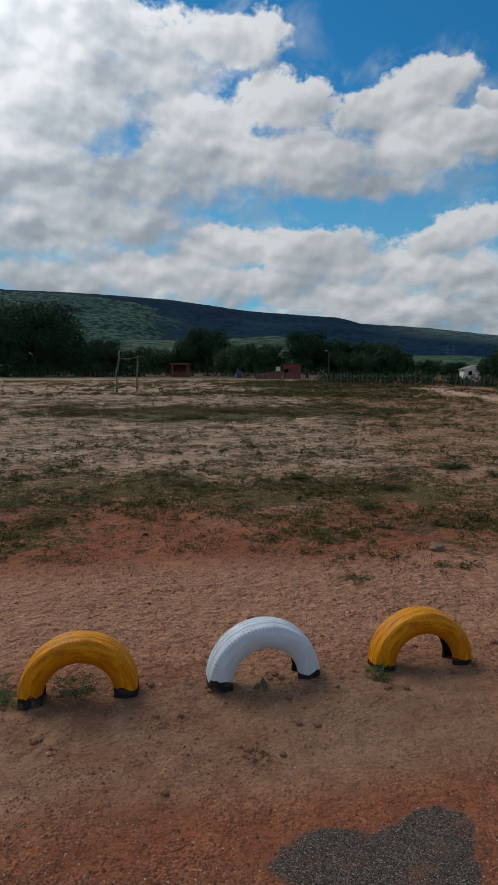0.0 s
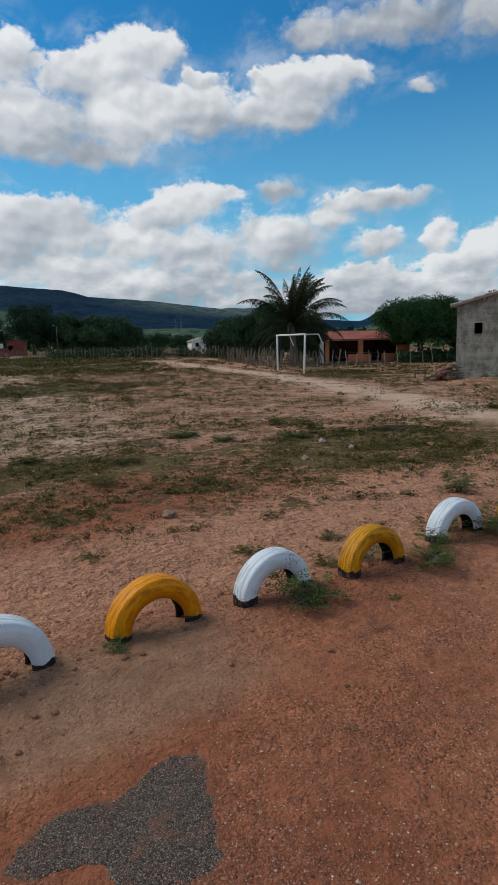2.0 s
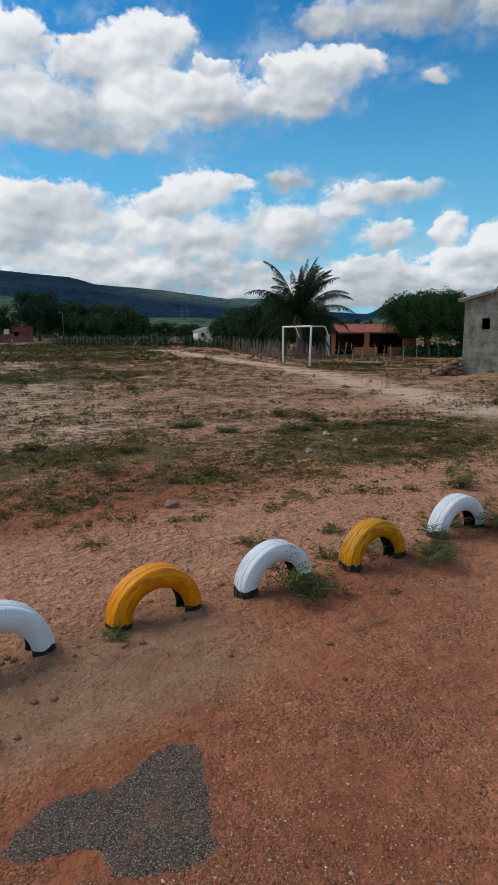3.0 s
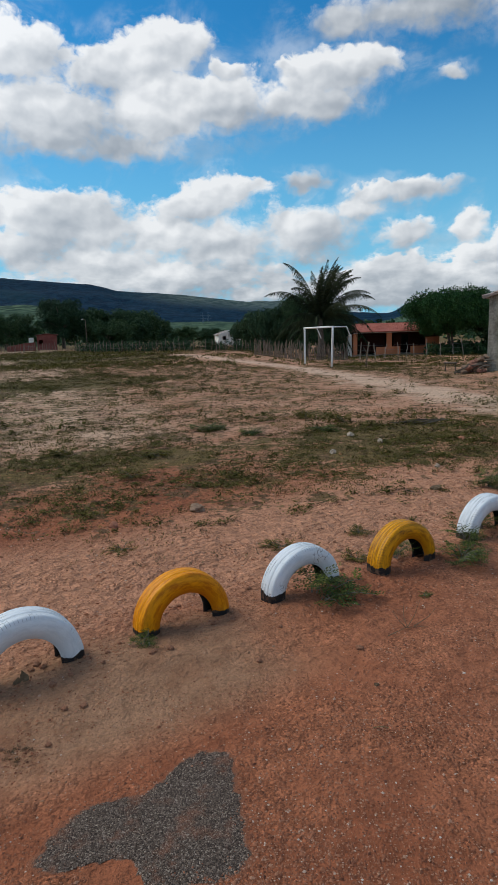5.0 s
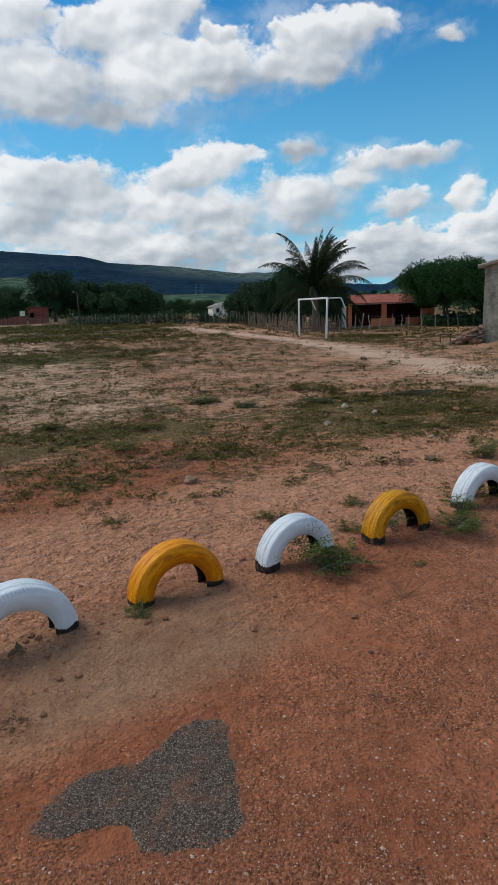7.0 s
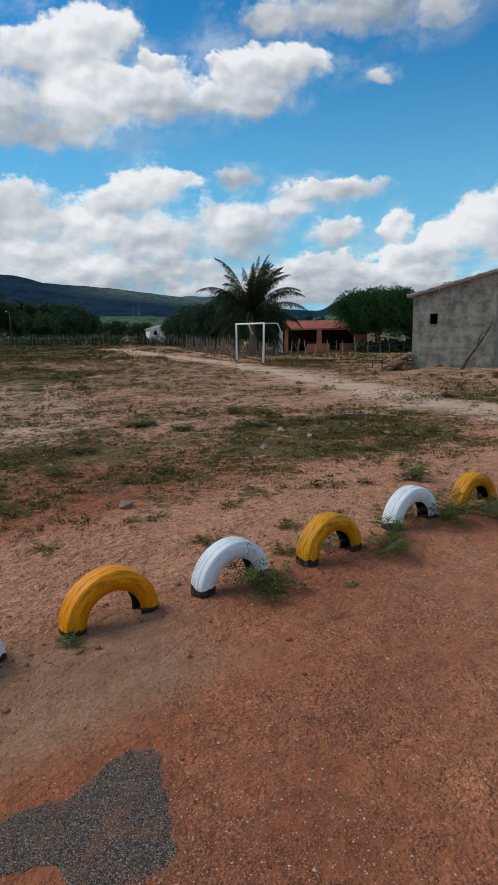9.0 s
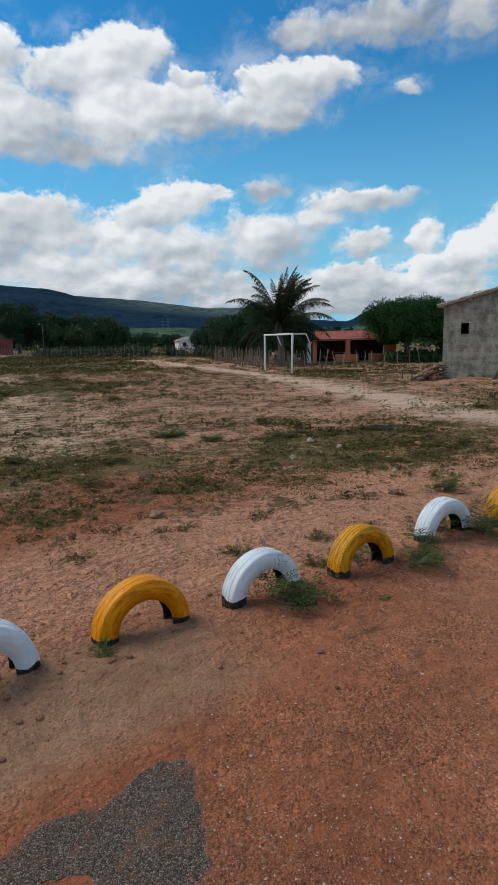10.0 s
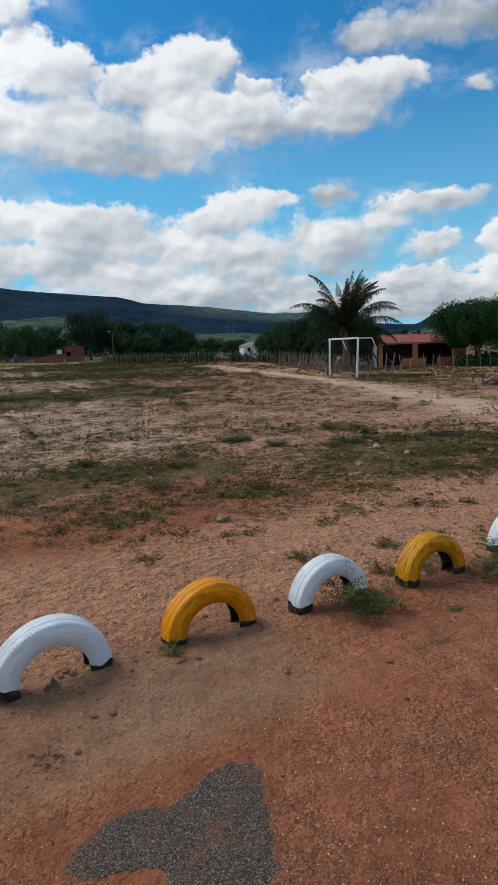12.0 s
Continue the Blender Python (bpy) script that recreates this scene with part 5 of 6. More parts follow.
def build_pylons():
    """Two lattice towers on the slope of the ridge."""
    steel = grainy("galvanised_steel", (0.16, 0.19, 0.22), (0.24, 0.28, 0.31), 0.5, 0.6, 0.1)
    for az in (14.75, 15.25):
        x, y = at_bearing(az, 1180)
        ob = thing("power_pylon", "grey lattice power pylon before the wooded ridge", "pylon", pose(x, y, 0, 0, 0, -az), "pylons by the ridge")
        top, wide = 44.0, 3.2
        for sx in (-1, 1):
            for sy in (-1, 1):
                v, f = tube([(sx * wide, sy * wide, -1.0), (sx * 1.0, sy * 1.0, top * 0.7), (sx * 0.3, sy * 0.3, top)], [0.28, 0.24, 0.18], 4)
                put("leg", mesh_of("leg", v, f, steel), ob)
        for k in range(7):
            z0, z1 = top * 0.1 * k, top * 0.1 * (k + 1)
            w0, w1 = wide - (wide - 1.0) * z0 / (top * 0.7), wide - (wide - 1.0) * z1 / (top * 0.7)
            for sg in (-1, 1):
                v, f = tube([(-sg * w0, -w0, z0), (sg * w1, -w1, z1)], [0.14, 0.14], 4)
                put("brace", mesh_of("brace", v, f, steel), ob)
        for z, reach in ((top * 0.74, 6.0), (top * 0.86, 5.0)):
            v, f = tube([(-reach, 0, z), (0, 0, z + 0.5), (reach, 0, z)], [0.12, 0.3, 0.12], 4)
            put("cross_arm", mesh_of("cross_arm", v, f, steel), ob)


build_street_lamp()
build_pylons()


def build_fallen_brush():
    x, y = 6.18, 8.67
    rng = random.Random(64)
    ob = thing("fallen_brush", "dark dry brushwood lying flat in the grass", "branch", pose(x, y, ground_at(x, y), 0, 0, -32))
    for k in range(9):
        px, py, a = rng.uniform(-0.3, 0.3), rng.uniform(-0.08, 0.08), rng.uniform(-0.5, 0.5)
        l = rng.uniform(0.2, 0.42)
        pts = [(px - l * math.cos(a), py - l * math.sin(a) * 0.5, 0.01), (px, py, rng.uniform(0.03, 0.08)), (px + l * math.cos(a) * 0.8, py + l * math.sin(a) * 0.5, rng.uniform(0.02, 0.10))]
        v, f = tube(pts, [0.007, 0.011, 0.005], 5)
        put("branch", mesh_of("branch", v, f, BARK), ob)


build_fallen_brush()


# ---- grass over the field ----
def grass_wanted(x, y):
    d = np.hypot(x, y)
    w = np.interp((y - 0.04 * x) * (1 + 0.14 * value_noise(x * 0.35, y * 0.35, 40)), GRASS_AT, GRASS_OF) * 0.5
    for ax, ay, ra, rb, turn, thick in BEDS:
        c, q = math.cos(radians(turn)), math.sin(radians(turn))
        u, v = ((x - ax) * c + (y - ay) * q) / ra, ((y - ay) * c - (x - ax) * q) / rb
        r = np.hypot(u, v) + 0.45 * fbm(x * 1.9 / rb, y * 1.9 / rb, 61, 3)
        w = np.maximum(w, thick * np.clip((1.4 - r) / 0.8, 0, 1) ** 1.2)
    off = np.full(x.shape, 99.0)
    for (ax, ay), (bx, by) in TRACK:
        ex, ey = bx - ax, by - ay
        h = np.clip(((x - ax) * ex + (y - ay) * ey) / (ex * ex + ey * ey), 0, 1)
        off = np.minimum(off, np.hypot(x - ax - h * ex, y - ay - h * ey))
    w = w - 0.04 * np.clip((-5 - x) / 9, 0, 1) * np.clip((d - 34) / 10, 0, 1)
    bare = np.exp(-((x - 16.0) / 3.2) ** 2 - ((y - 15.6) / 3.2) ** 2)
    return w * np.clip((off - 0.4) / 1.6, 0.2, 1) * (1 - 0.85 * bare)


def sown(n, d0, d1, seed, az0=-42.0, az1=58.0, patch=0.9):
    """Places for n tufts between two distances, thicker where grass is wanted and in patches."""
    nr = np.random.default_rng(seed)
    m = n * 6
    d = np.sqrt(nr.uniform(d0 * d0, d1 * d1, m))
    az = np.radians(nr.uniform(az0, az1, m))
    x, y = d * np.sin(az), d * np.cos(az)
    lump = 0.5 + 0.5 * fbm(x * patch, y * patch, seed + 3, 3) / 1.4
    keep = nr.random(m) < np.clip(grass_wanted(x, y) * np.clip(lump * 3.4 - 1.2, 0, 1.6), 0, 1)
    x, y = x[keep][:n], y[keep][:n]
    return x, y, nr


def blades(x, y, nr, per, tall, wide, thin):
    """Bent grass blades in tufts at x, y."""
    n = len(x)
    size = np.repeat(nr.uniform(0.5, 1.5, n), per)
    cx, cy = np.repeat(x, per), np.repeat(y, per)
    k = len(cx)
    a, r = nr.uniform(0, 2 * np.pi, k), nr.random(k) ** 0.7 * wide * size
    bx, by = cx + np.cos(a) * r * 0.7, cy + np.sin(a) * r * 0.7
    bz = height(bx, by) - 0.004
    h = tall * size * nr.uniform(0.45, 1.2, k)
    lean = nr.uniform(0.2, 1.0, k) * h
    turn = a + nr.normal(0, 0.6, k)
    tx, ty = bx + np.cos(turn) * lean, by + np.sin(turn) * lean
    w = thin * nr.uniform(0.6, 1.4, k)
    px, py = -np.sin(turn + nr.normal(0, 0.8, k)) * w, np.cos(turn) * w
    mx, my, mz = bx + (tx - bx) * 0.4, by + (ty - by) * 0.4, bz + h * 0.7
    v = np.stack([np.stack([bx - px, by - py, bz], -1), np.stack([bx + px, by + py, bz], -1), np.stack([mx + px * 0.8, my + py * 0.8, mz], -1),
                  np.stack([tx, ty, bz + h], -1), np.stack([mx - px * 0.8, my - py * 0.8, mz], -1)], 1).reshape(-1, 3)
    i = np.arange(k)[:, None, None] * 5
    return v, (i + np.array([[0, 1, 2], [0, 2, 4], [4, 2, 3]])[None]).reshape(-1, 3)


def merge(beds):
    """One set of vertices and faces out of several arrays."""
    start = np.cumsum([0] + [len(v) for v, f in beds[:-1]])
    return np.concatenate([v for v, f in beds]), np.concatenate([f + o for (v, f), o in zip(beds, start)])


def sow(name, label, mat, beds):
    v, f = merge([blades(*sown(n, d0, d1, seed, patch=patch), per, tall, wide, thin) for n, d0, d1, seed, patch, per, tall, wide, thin in beds])
    tagged(put(name, mesh_of(name, v, f, mat)), label, "grass", kind="stuff")


sow("green_grass", "thin low green grass in patches over the field", GRASS, [
    (7000, 6.0, 12.5, 201, 1.2, 8, 0.02, 0.09, 0.0034), (1600, 4.4, 6.4, 202, 1.5, 9, 0.018, 0.07, 0.0025), (4200, 12, 34, 203, 0.6, 9, 0.03, 0.2, 0.008), (6000, 34, 85, 204, 0.3, 9, 0.10, 0.45, 0.03)])
sow("dry_grass", "short dry straw-coloured grass between green tufts", STRAW, [
    (4200, 4.2, 12.5, 211, 1.3, 8, 0.02, 0.08, 0.003), (4200, 12, 40, 213, 0.7, 9, 0.035, 0.16, 0.009), (1600, 40, 75, 214, 0.4, 9, 0.07, 0.35, 0.028)])


def leaf_clumps(x, y, nr, per, wide, tall, leaf):
    """Low creeping weeds: small leaves close to the ground."""
    n = len(x)
    size = nr.uniform(0.5, 1.6, n)
    cx, cy, sz = np.repeat(x, per), np.repeat(y, per), np.repeat(size, per)
    k = len(cx)
    a, r = nr.uniform(0, 2 * np.pi, k), np.abs(nr.normal(0, 0.5, k)) * wide * sz
    px, py = cx + np.cos(a) * r, cy + np.sin(a) * r * 0.8
    pz = height(px, py) + 0.006 + nr.random(k) * tall * sz * np.exp(-(r / (wide * sz)) ** 2)
    t = nr.uniform(0, 2 * np.pi, k)
    s = leaf * nr.uniform(0.6, 1.4, k)
    up = nr.uniform(-0.2, 0.7, k) * s
    c = np.stack([px, py, pz], -1)
    u = np.stack([np.cos(t) * s, np.sin(t) * s, up], -1)
    w = np.stack([-np.sin(t) * s * 0.5, np.cos(t) * s * 0.5, nr.uniform(-0.2, 0.3, k) * s], -1)
    v = np.stack([c - u, c - w, c + u, c + w], 1).reshape(-1, 3)
    return v, np.arange(4 * k).reshape(-1, 4)


def sow_weeds():
    beds = []
    for n, d0, d1, seed, patch, per, wide, tall, leaf in ((3000, 5.0, 12.5, 221, 1.6, 34, 0.11, 0.03, 0.011), (150, 5.5, 12, 226, 1.0, 110, 0.16, 0.08, 0.013), (2500, 11, 34, 222, 0.7, 34, 0.26, 0.07, 0.022), (950, 10, 42, 225, 0.5, 110, 0.42, 0.17, 0.026), (1900, 34, 85, 223, 0.3, 24, 0.6, 0.2, 0.07)):
        x, y, nr = sown(n, d0, d1, seed, patch=patch)
        beds.append(leaf_clumps(x, y, nr, per, wide, tall, leaf))
    v, f = merge(beds)
    tagged(put("low_weeds", mesh_of("low_weeds", v, f, FIELD_WEED)), "small dark green weeds scattered over the field", "weeds", kind="stuff")
    beds = []
    for n, d0, d1, seed, patch, per, wide, tall, leaf in ((1800, 4.2, 11, 231, 1.2, 12, 0.10, 0.014, 0.008), (2600, 9, 36, 232, 0.8, 14, 0.22, 0.035, 0.02), (1500, 36, 70, 233, 0.4, 12, 0.5, 0.06, 0.05)):
        x, y, nr = sown(n, d0, d1, seed, patch=patch)
        beds.append(leaf_clumps(x, y, nr, per, wide, tall, leaf))
    v, f = merge(beds)
    tagged(put("leaf_litter", mesh_of("leaf_litter", v, f, LITTER)), "dry brown leaf litter scattered over the field", "litter", kind="stuff")


sow_weeds()


# ---- grit and stones ----
def grit_material():
    m, g, b = material("grit", 0.9, 0.2)
    r = g.add("ShaderNodeNewGeometry").outputs["Random Per Island"]
    g.link(g.ramp(r, (0.0, (0.14, 0.052, 0.029)), (0.25, (0.24, 0.092, 0.049)), (0.7, (0.34, 0.140, 0.076)), (0.955, (0.40, 0.22, 0.14)), (0.985, (0.50, 0.37, 0.28)), (1.0, (0.60, 0.50, 0.42))), b.inputs["Base Color"])
    return m


def build_grit():
    nr = np.random.default_rng(91)
    n = 460000
    d = 0.9 + 6.4 * nr.random(n) ** 1.7
    az = np.radians(nr.uniform(-45, 62, n))
    x, y = d * np.sin(az), d * np.cos(az)
    rough = fbm(x * 1.5, y * 1.5, 77, 3) + 0.5 * fbm(x * 6.0, y * 6.0, 78, 2)
    gravelly = np.exp(-((x - 0.75) / 0.55) ** 2 - ((y - 1.45) / 0.45) ** 2)
    gravelly = np.maximum(gravelly, 0.8 * np.exp(-((x + 0.25) / 0.75) ** 2 - ((y - 1.6) / 0.42) ** 2))
    sandy = np.exp(-((y - 0.24 * x - 2.6) / 0.4) ** 2) * np.clip(1.8 - x, 0, 1)
    keep = nr.random(n) < np.clip(0.40 + 0.36 * rough + 0.6 * gravelly - 0.25 * sandy, 0.03, 1) * 0.75
    strip = y - (ROW_Y + ROW_SLOPE * x) - 1.0
    keep &= nr.random(n) > 0.6 * np.exp(-(strip / 0.8) ** 2)
    keep &= ~((np.abs(x - 0.37) < 0.22) & (np.abs(y - 1.84) < 0.16))
    x, y, d = x[keep], y[keep], d[keep]
    n = len(x)
    s = 0.0017 + 0.0024 * nr.random(n) ** 2 + 0.0055 * nr.random(n) ** 22 + 0.0004 * d
    shape = np.array([(1, 0, 0), (0, 1, 0), (-1, 0, 0), (0, -1, 0), (0, 0, 0.6)], float)
    v = shape[None] * s[:, None, None] * nr.uniform(0.65, 1.35, (n, 5, 1))
    t = nr.uniform(0, 6.28, n)
    rx, ry = v[..., 0] * np.cos(t)[:, None] - v[..., 1] * np.sin(t)[:, None], v[..., 0] * np.sin(t)[:, None] + v[..., 1] * np.cos(t)[:, None]
    v = np.stack([rx + x[:, None], ry + y[:, None], v[..., 2] + (height(x, y) + s * 0.15)[:, None]], -1).reshape(-1, 3)
    tri = np.array([(0, 1, 4), (1, 2, 4), (2, 3, 4), (3, 0, 4)])
    f = (np.arange(n)[:, None, None] * 5 + tri[None]).reshape(-1, 3)
    tagged(put("grit", mesh_of("grit", v, f, grit_material())), "loose red grit and small pebbles on bare soil", "gravel", kind="stuff")


build_grit()


def crumb_material():
    m, g, b = material("soil_crumb", 0.95, 0.1)
    p = place_of(g)
    r = g.add("ShaderNodeNewGeometry").outputs["Random Per Island"]
    c = g.ramp(r, (0.0, (0.22, 0.080, 0.042)), (0.45, (0.37, 0.160, 0.088)), (0.9, (0.46, 0.225, 0.130)), (1.0, (0.52, 0.34, 0.24)))
    x, y, z = g.add("ShaderNodeSeparateXYZ", p).outputs[:]
    sandy = g.math("MULTIPLY", g.span(g.math("ABSOLUTE", g.math("SUBTRACT", y, g.math("MULTIPLY_ADD", x, 0.24, 2.55))), 0.70, 0.34), g.span(x, 1.9, 0.9))
    c = g.mix(g.math("MULTIPLY", sandy, 0.7), c, (0.29, 0.17, 0.10))
    g.link(g.mix(1.0, c, g.ramp(g.noise(p, 90.0, 3.0, 0.6), (0.3, 0.8), (0.7, 1.15)), "MULTIPLY"), b.inputs["Base Color"])
    return m


def build_crumbs():
    """Broken crusts and crumbs of soil in the trampled strip behind and before the tyres."""
    nr = np.random.default_rng(95)
    n = 30000
    x, y = nr.uniform(-4.2, 7.5, n), nr.uniform(2.0, 7.6, n)
    g = y - (ROW_Y + ROW_SLOPE * x)
    thick = np.exp(-((g - 1.0) / 0.95) ** 2) + 0.5 * np.exp(-((g + 0.05) / 0.16) ** 2) + 0.28 * np.exp(-((g + 0.5) / 0.35) ** 2) + 0.10
    keep = nr.random(n) < np.clip(thick * (0.5 + 0.9 * fbm(x * 2.2, y * 2.2, 97, 3)), 0, 1) * 0.5
    x, y, g = x[keep], y[keep], g[keep]
    n = len(x)
    s = 0.0045 + 0.010 * nr.random(n) ** 2.2 + 0.014 * nr.random(n) ** 14
    s = s * np.clip(0.6 + 0.25 * g, 0.55, 1.15)
    a = np.arange(6) * math.pi / 3
    low = np.stack([np.cos(a), np.sin(a), np.full(6, -0.3)], -1)
    top = np.stack([0.62 * np.cos(a[::2] + 0.5), 0.62 * np.sin(a[::2] + 0.5), np.full(3, 0.55)], -1)
    v = np.concatenate([low, top])[None] * nr.uniform(0.65, 1.3, (n, 9, 1)) * s[:, None, None]
    t, wide = nr.uniform(0, 6.28, n)[:, None], nr.uniform(1.0, 1.8, n)[:, None]
    vx, vy = v[..., 0] * wide, v[..., 1]
    v = np.stack([vx * np.cos(t) - vy * np.sin(t) + x[:, None], vx * np.sin(t) + vy * np.cos(t) + y[:, None], v[..., 2] + height(x, y)[:, None]], -1).reshape(-1, 3)
    tri = np.array([(0, 1, 6), (1, 2, 6), (2, 7, 6), (2, 3, 7), (3, 4, 7), (4, 8, 7), (4, 5, 8), (5, 0, 8), (0, 6, 8), (6, 7, 8)])
    f = (np.arange(n)[:, None, None] * 9 + tri[None]).reshape(-1, 3)
    tagged(put("soil_crumbs", mesh_of("soil_crumbs", v, f, crumb_material())), "crumbs of trampled red soil round the tyres", "soil", kind="stuff")


build_crumbs()


def rock(label, x, y, w, h, seed, mat, group="stones on the field"):
    rng = random.Random(seed)
    bm = bmesh.new()
    bmesh.ops.create_icosphere(bm, subdivisions=3 if w > 0.06 else 2, radius=1.0)
    for v in bm.verts:
        n = noise.noise(v.co * 1.1 + Vector((seed, 0, 0))) * 0.45 + noise.noise(v.co * 2.7 + Vector((0, seed, 0))) * 0.18
        v.co = v.co * (1 + n)
        v.co = Vector((v.co.x * w * 0.5, v.co.y * w * 0.4, max(v.co.z, -0.5) * h * 0.65))
    me = bpy.data.meshes.new("stone")
    bm.to_mesh(me)
    bm.free()
    me.materials.append(mat)
    ob = put("stone", me)
    ob.matrix_basis = pose(x, y, ground_at(x, y) + h * 0.2, 0, 0, rng.uniform(0, 360))
    tagged(ob, label, "stone", group)


for i, (x, y, w, h, mat, label) in enumerate((
        (1.40, 5.36, 0.16, 0.075, STONE, "rounded grey-brown field stone lying on bare earth"), (0.62, 5.13, 0.09, 0.055, RED_STONE, "small reddish stone lying on sandy soil"),
        (3.68, 7.12, 0.10, 0.06, PALE_STONE, "pale rounded stone lying in short grass"), (4.53, 8.22, 0.11, 0.07, PALE_STONE, "pale rounded stone lying in short grass"),
        (4.67, 7.6, 0.10, 0.06, PALE_STONE, "pale rounded stone lying in short grass"), (5.77, 7.2, 0.13, 0.05, RED_STONE, "broken red brick stone lying in grass"),
        (3.75, 5.01, 0.11, 0.05, CLOD, "dark flat lump lying on bare soil"), (4.36, 5.84, 0.07, 0.05, PALE_STONE, "small pale stone lying in thin grass"),
        (1.46, 2.30, 0.022, 0.016, CLOD, "tiny dark pebble on red soil"),
        (2.9, 4.0, 0.05, 0.035, PALE_STONE, "small pale stone lying on sandy soil"), (-2.3, 5.3, 0.10, 0.05, RED_STONE, "small reddish stone lying on sandy soil"))):
    rock(label, x, y, w, h, i + 3, mat)


def scatter_lumps():
    """Lumps of dry soil kicked up round the row of tyres."""
    rng = random.Random(71)
    for k in range(70):
        x = rng.uniform(-1.3, 3.4)
        y = 2.93 + 0.235 * x + (rng.gauss(0.02, 0.12) if k % 3 else rng.uniform(-0.7, 1.1))
        w = rng.uniform(0.014, 0.042)
        rock("small lump of dry reddish soil on sand", x, y, w, w * 0.6, 200 + k % 5, SOIL_LUMP, "lumps of soil")


scatter_lumps()


# ---- weeds beside the tyres ----
def weed(label, x, y, tall, wide, stems, seed, leaf=0.016, mat=WEED, toward=None):
    rng = random.Random(seed)
    ob = thing("weed", label, "weed", pose(x, y, ground_at(x, y)))
    for k in range(stems):
        leaves = []
        a = rng.uniform(0, 2 * math.pi) if toward is None or rng.random() < 0.4 else radians(toward) + rng.uniform(-0.7, 0.7)
        reach, h = wide * rng.uniform(0.3, 1.0), tall * rng.uniform(0.35, 1.0)
        base = Vector((rng.uniform(-0.02, 0.02), rng.uniform(-0.02, 0.02), -0.01))
        pts = [base, base + Vector((math.cos(a) * reach * 0.3, math.sin(a) * reach * 0.3, h * 0.65)), base + Vector((math.cos(a) * reach * 0.7, math.sin(a) * reach * 0.7, h)),
               base + Vector((math.cos(a) * reach, math.sin(a) * reach, h * 0.75))]
        v, f = tube(pts, [0.0025, 0.002, 0.0015, 0.0008], 5)
        stem = put("stem", mesh_of("stem", v, f, GREY_STICK), ob)
        for j in range(6):
            s = 0.25 + 0.75 * j / 5
            q = pts[min(2, int(s * 3))].lerp(pts[min(3, int(s * 3) + 1)], s * 3 % 1 if s < 1 else 1)
            b = a + rng.choice((-1, 1)) * rng.uniform(0.5, 1.4)
            rib = Vector((math.cos(b), math.sin(b), rng.uniform(-0.3, 0.4))).normalized()
            across = rib.cross(Vector((0, 0, 1))).normalized()
            for m in range(5):
                c = q + rib * leaf * (0.7 + 1.25 * m)
                for sg in (-1, 1):
                    t = (across * sg + rib * 0.5 + Vector((0, 0, rng.uniform(-0.4, 0.25)))).normalized()
                    n = rib.cross(t).normalized() * leaf * 0.15
                    w = rib * leaf * 0.50
                    tip = c + t * leaf * rng.uniform(1.2, 1.7)
                    mid = c + t * leaf * 0.85
                    leaves.append(([tuple(c), tuple(mid - w + n), tuple(tip), tuple(mid + w + n)], [(0, 1, 2, 3)]))
        v, f = join(leaves)
        tagged(put("leaf_spray", mesh_of("leaf_spray", v, f, mat), stem), kind="stuff")
    return ob


for args in (
        ("leafy green weed climbing the white tyre", 1.60, 3.24, 0.21, 0.11, 6, 1, 0.0165, WEED, -60), ("low leafy weed sprawling before the white tyre", 1.61, 3.17, 0.075, 0.32, 8, 31, 0.018, WEED, -25), ("bushy green weed against the yellow tyre", 2.74, 3.35, 0.12, 0.22, 18, 2, 0.013, WEED, 20),
        ("bushy green weed against the white tyre", 2.94, 3.56, 0.17, 0.13, 10, 3, 0.014), ("leafy green weed growing behind the row of tyres", 4.3, 4.9, 0.20, 0.13, 12, 4, 0.019),
        ("low spreading weed between two tyres", 3.70, 3.70, 0.18, 0.32, 17, 5, 0.018), ("low spreading weed between two tyres", 4.02, 3.66, 0.16, 0.28, 14, 6, 0.018),
        ("small green weed at the foot of a yellow tyre", 0.545, 3.06, 0.065, 0.065, 9, 7, 0.007), ("small leafy weed inside the yellow tyre arch", -0.93, 2.80, 0.10, 0.13, 7, 8, 0.011),
        ("small leafy weed beside the yellow tyre", -1.25, 2.76, 0.09, 0.10, 6, 9, 0.011), ("low green weed on bare soil behind the tyres", 2.14, 3.71, 0.07, 0.10, 9, 10, 0.010, FIELD_WEED),
        ("low green weed on bare soil behind the tyres", 1.74, 4.16, 0.05, 0.12, 9, 11, 0.010, FIELD_WEED), ("tuft of fine green weed on bare soil", 2.44, 4.20, 0.06, 0.11, 10, 12, 0.009, FIELD_WEED)):
    weed(*args)
for args in (
        ("withered grey-green weed clump on sand", -0.055, 2.41, 0.012, 0.04, 11, 24, 0.005, LITTER), ("tiny green weed on bare red soil", 2.22, 3.04, 0.02, 0.04, 7, 13, 0.005), ("leafy weed inside the scuffed yellow tyre arch", 2.38, 3.58, 0.13, 0.17, 8, 14, 0.012),
        ("leafy weed inside the white tyre arch", 3.32, 3.86, 0.18, 0.18, 10, 15, 0.014), ("low bushy weed on sandy soil", 0.62, 4.55, 0.05, 0.13, 9, 16, 0.009, FIELD_WEED)):
    weed(*args)
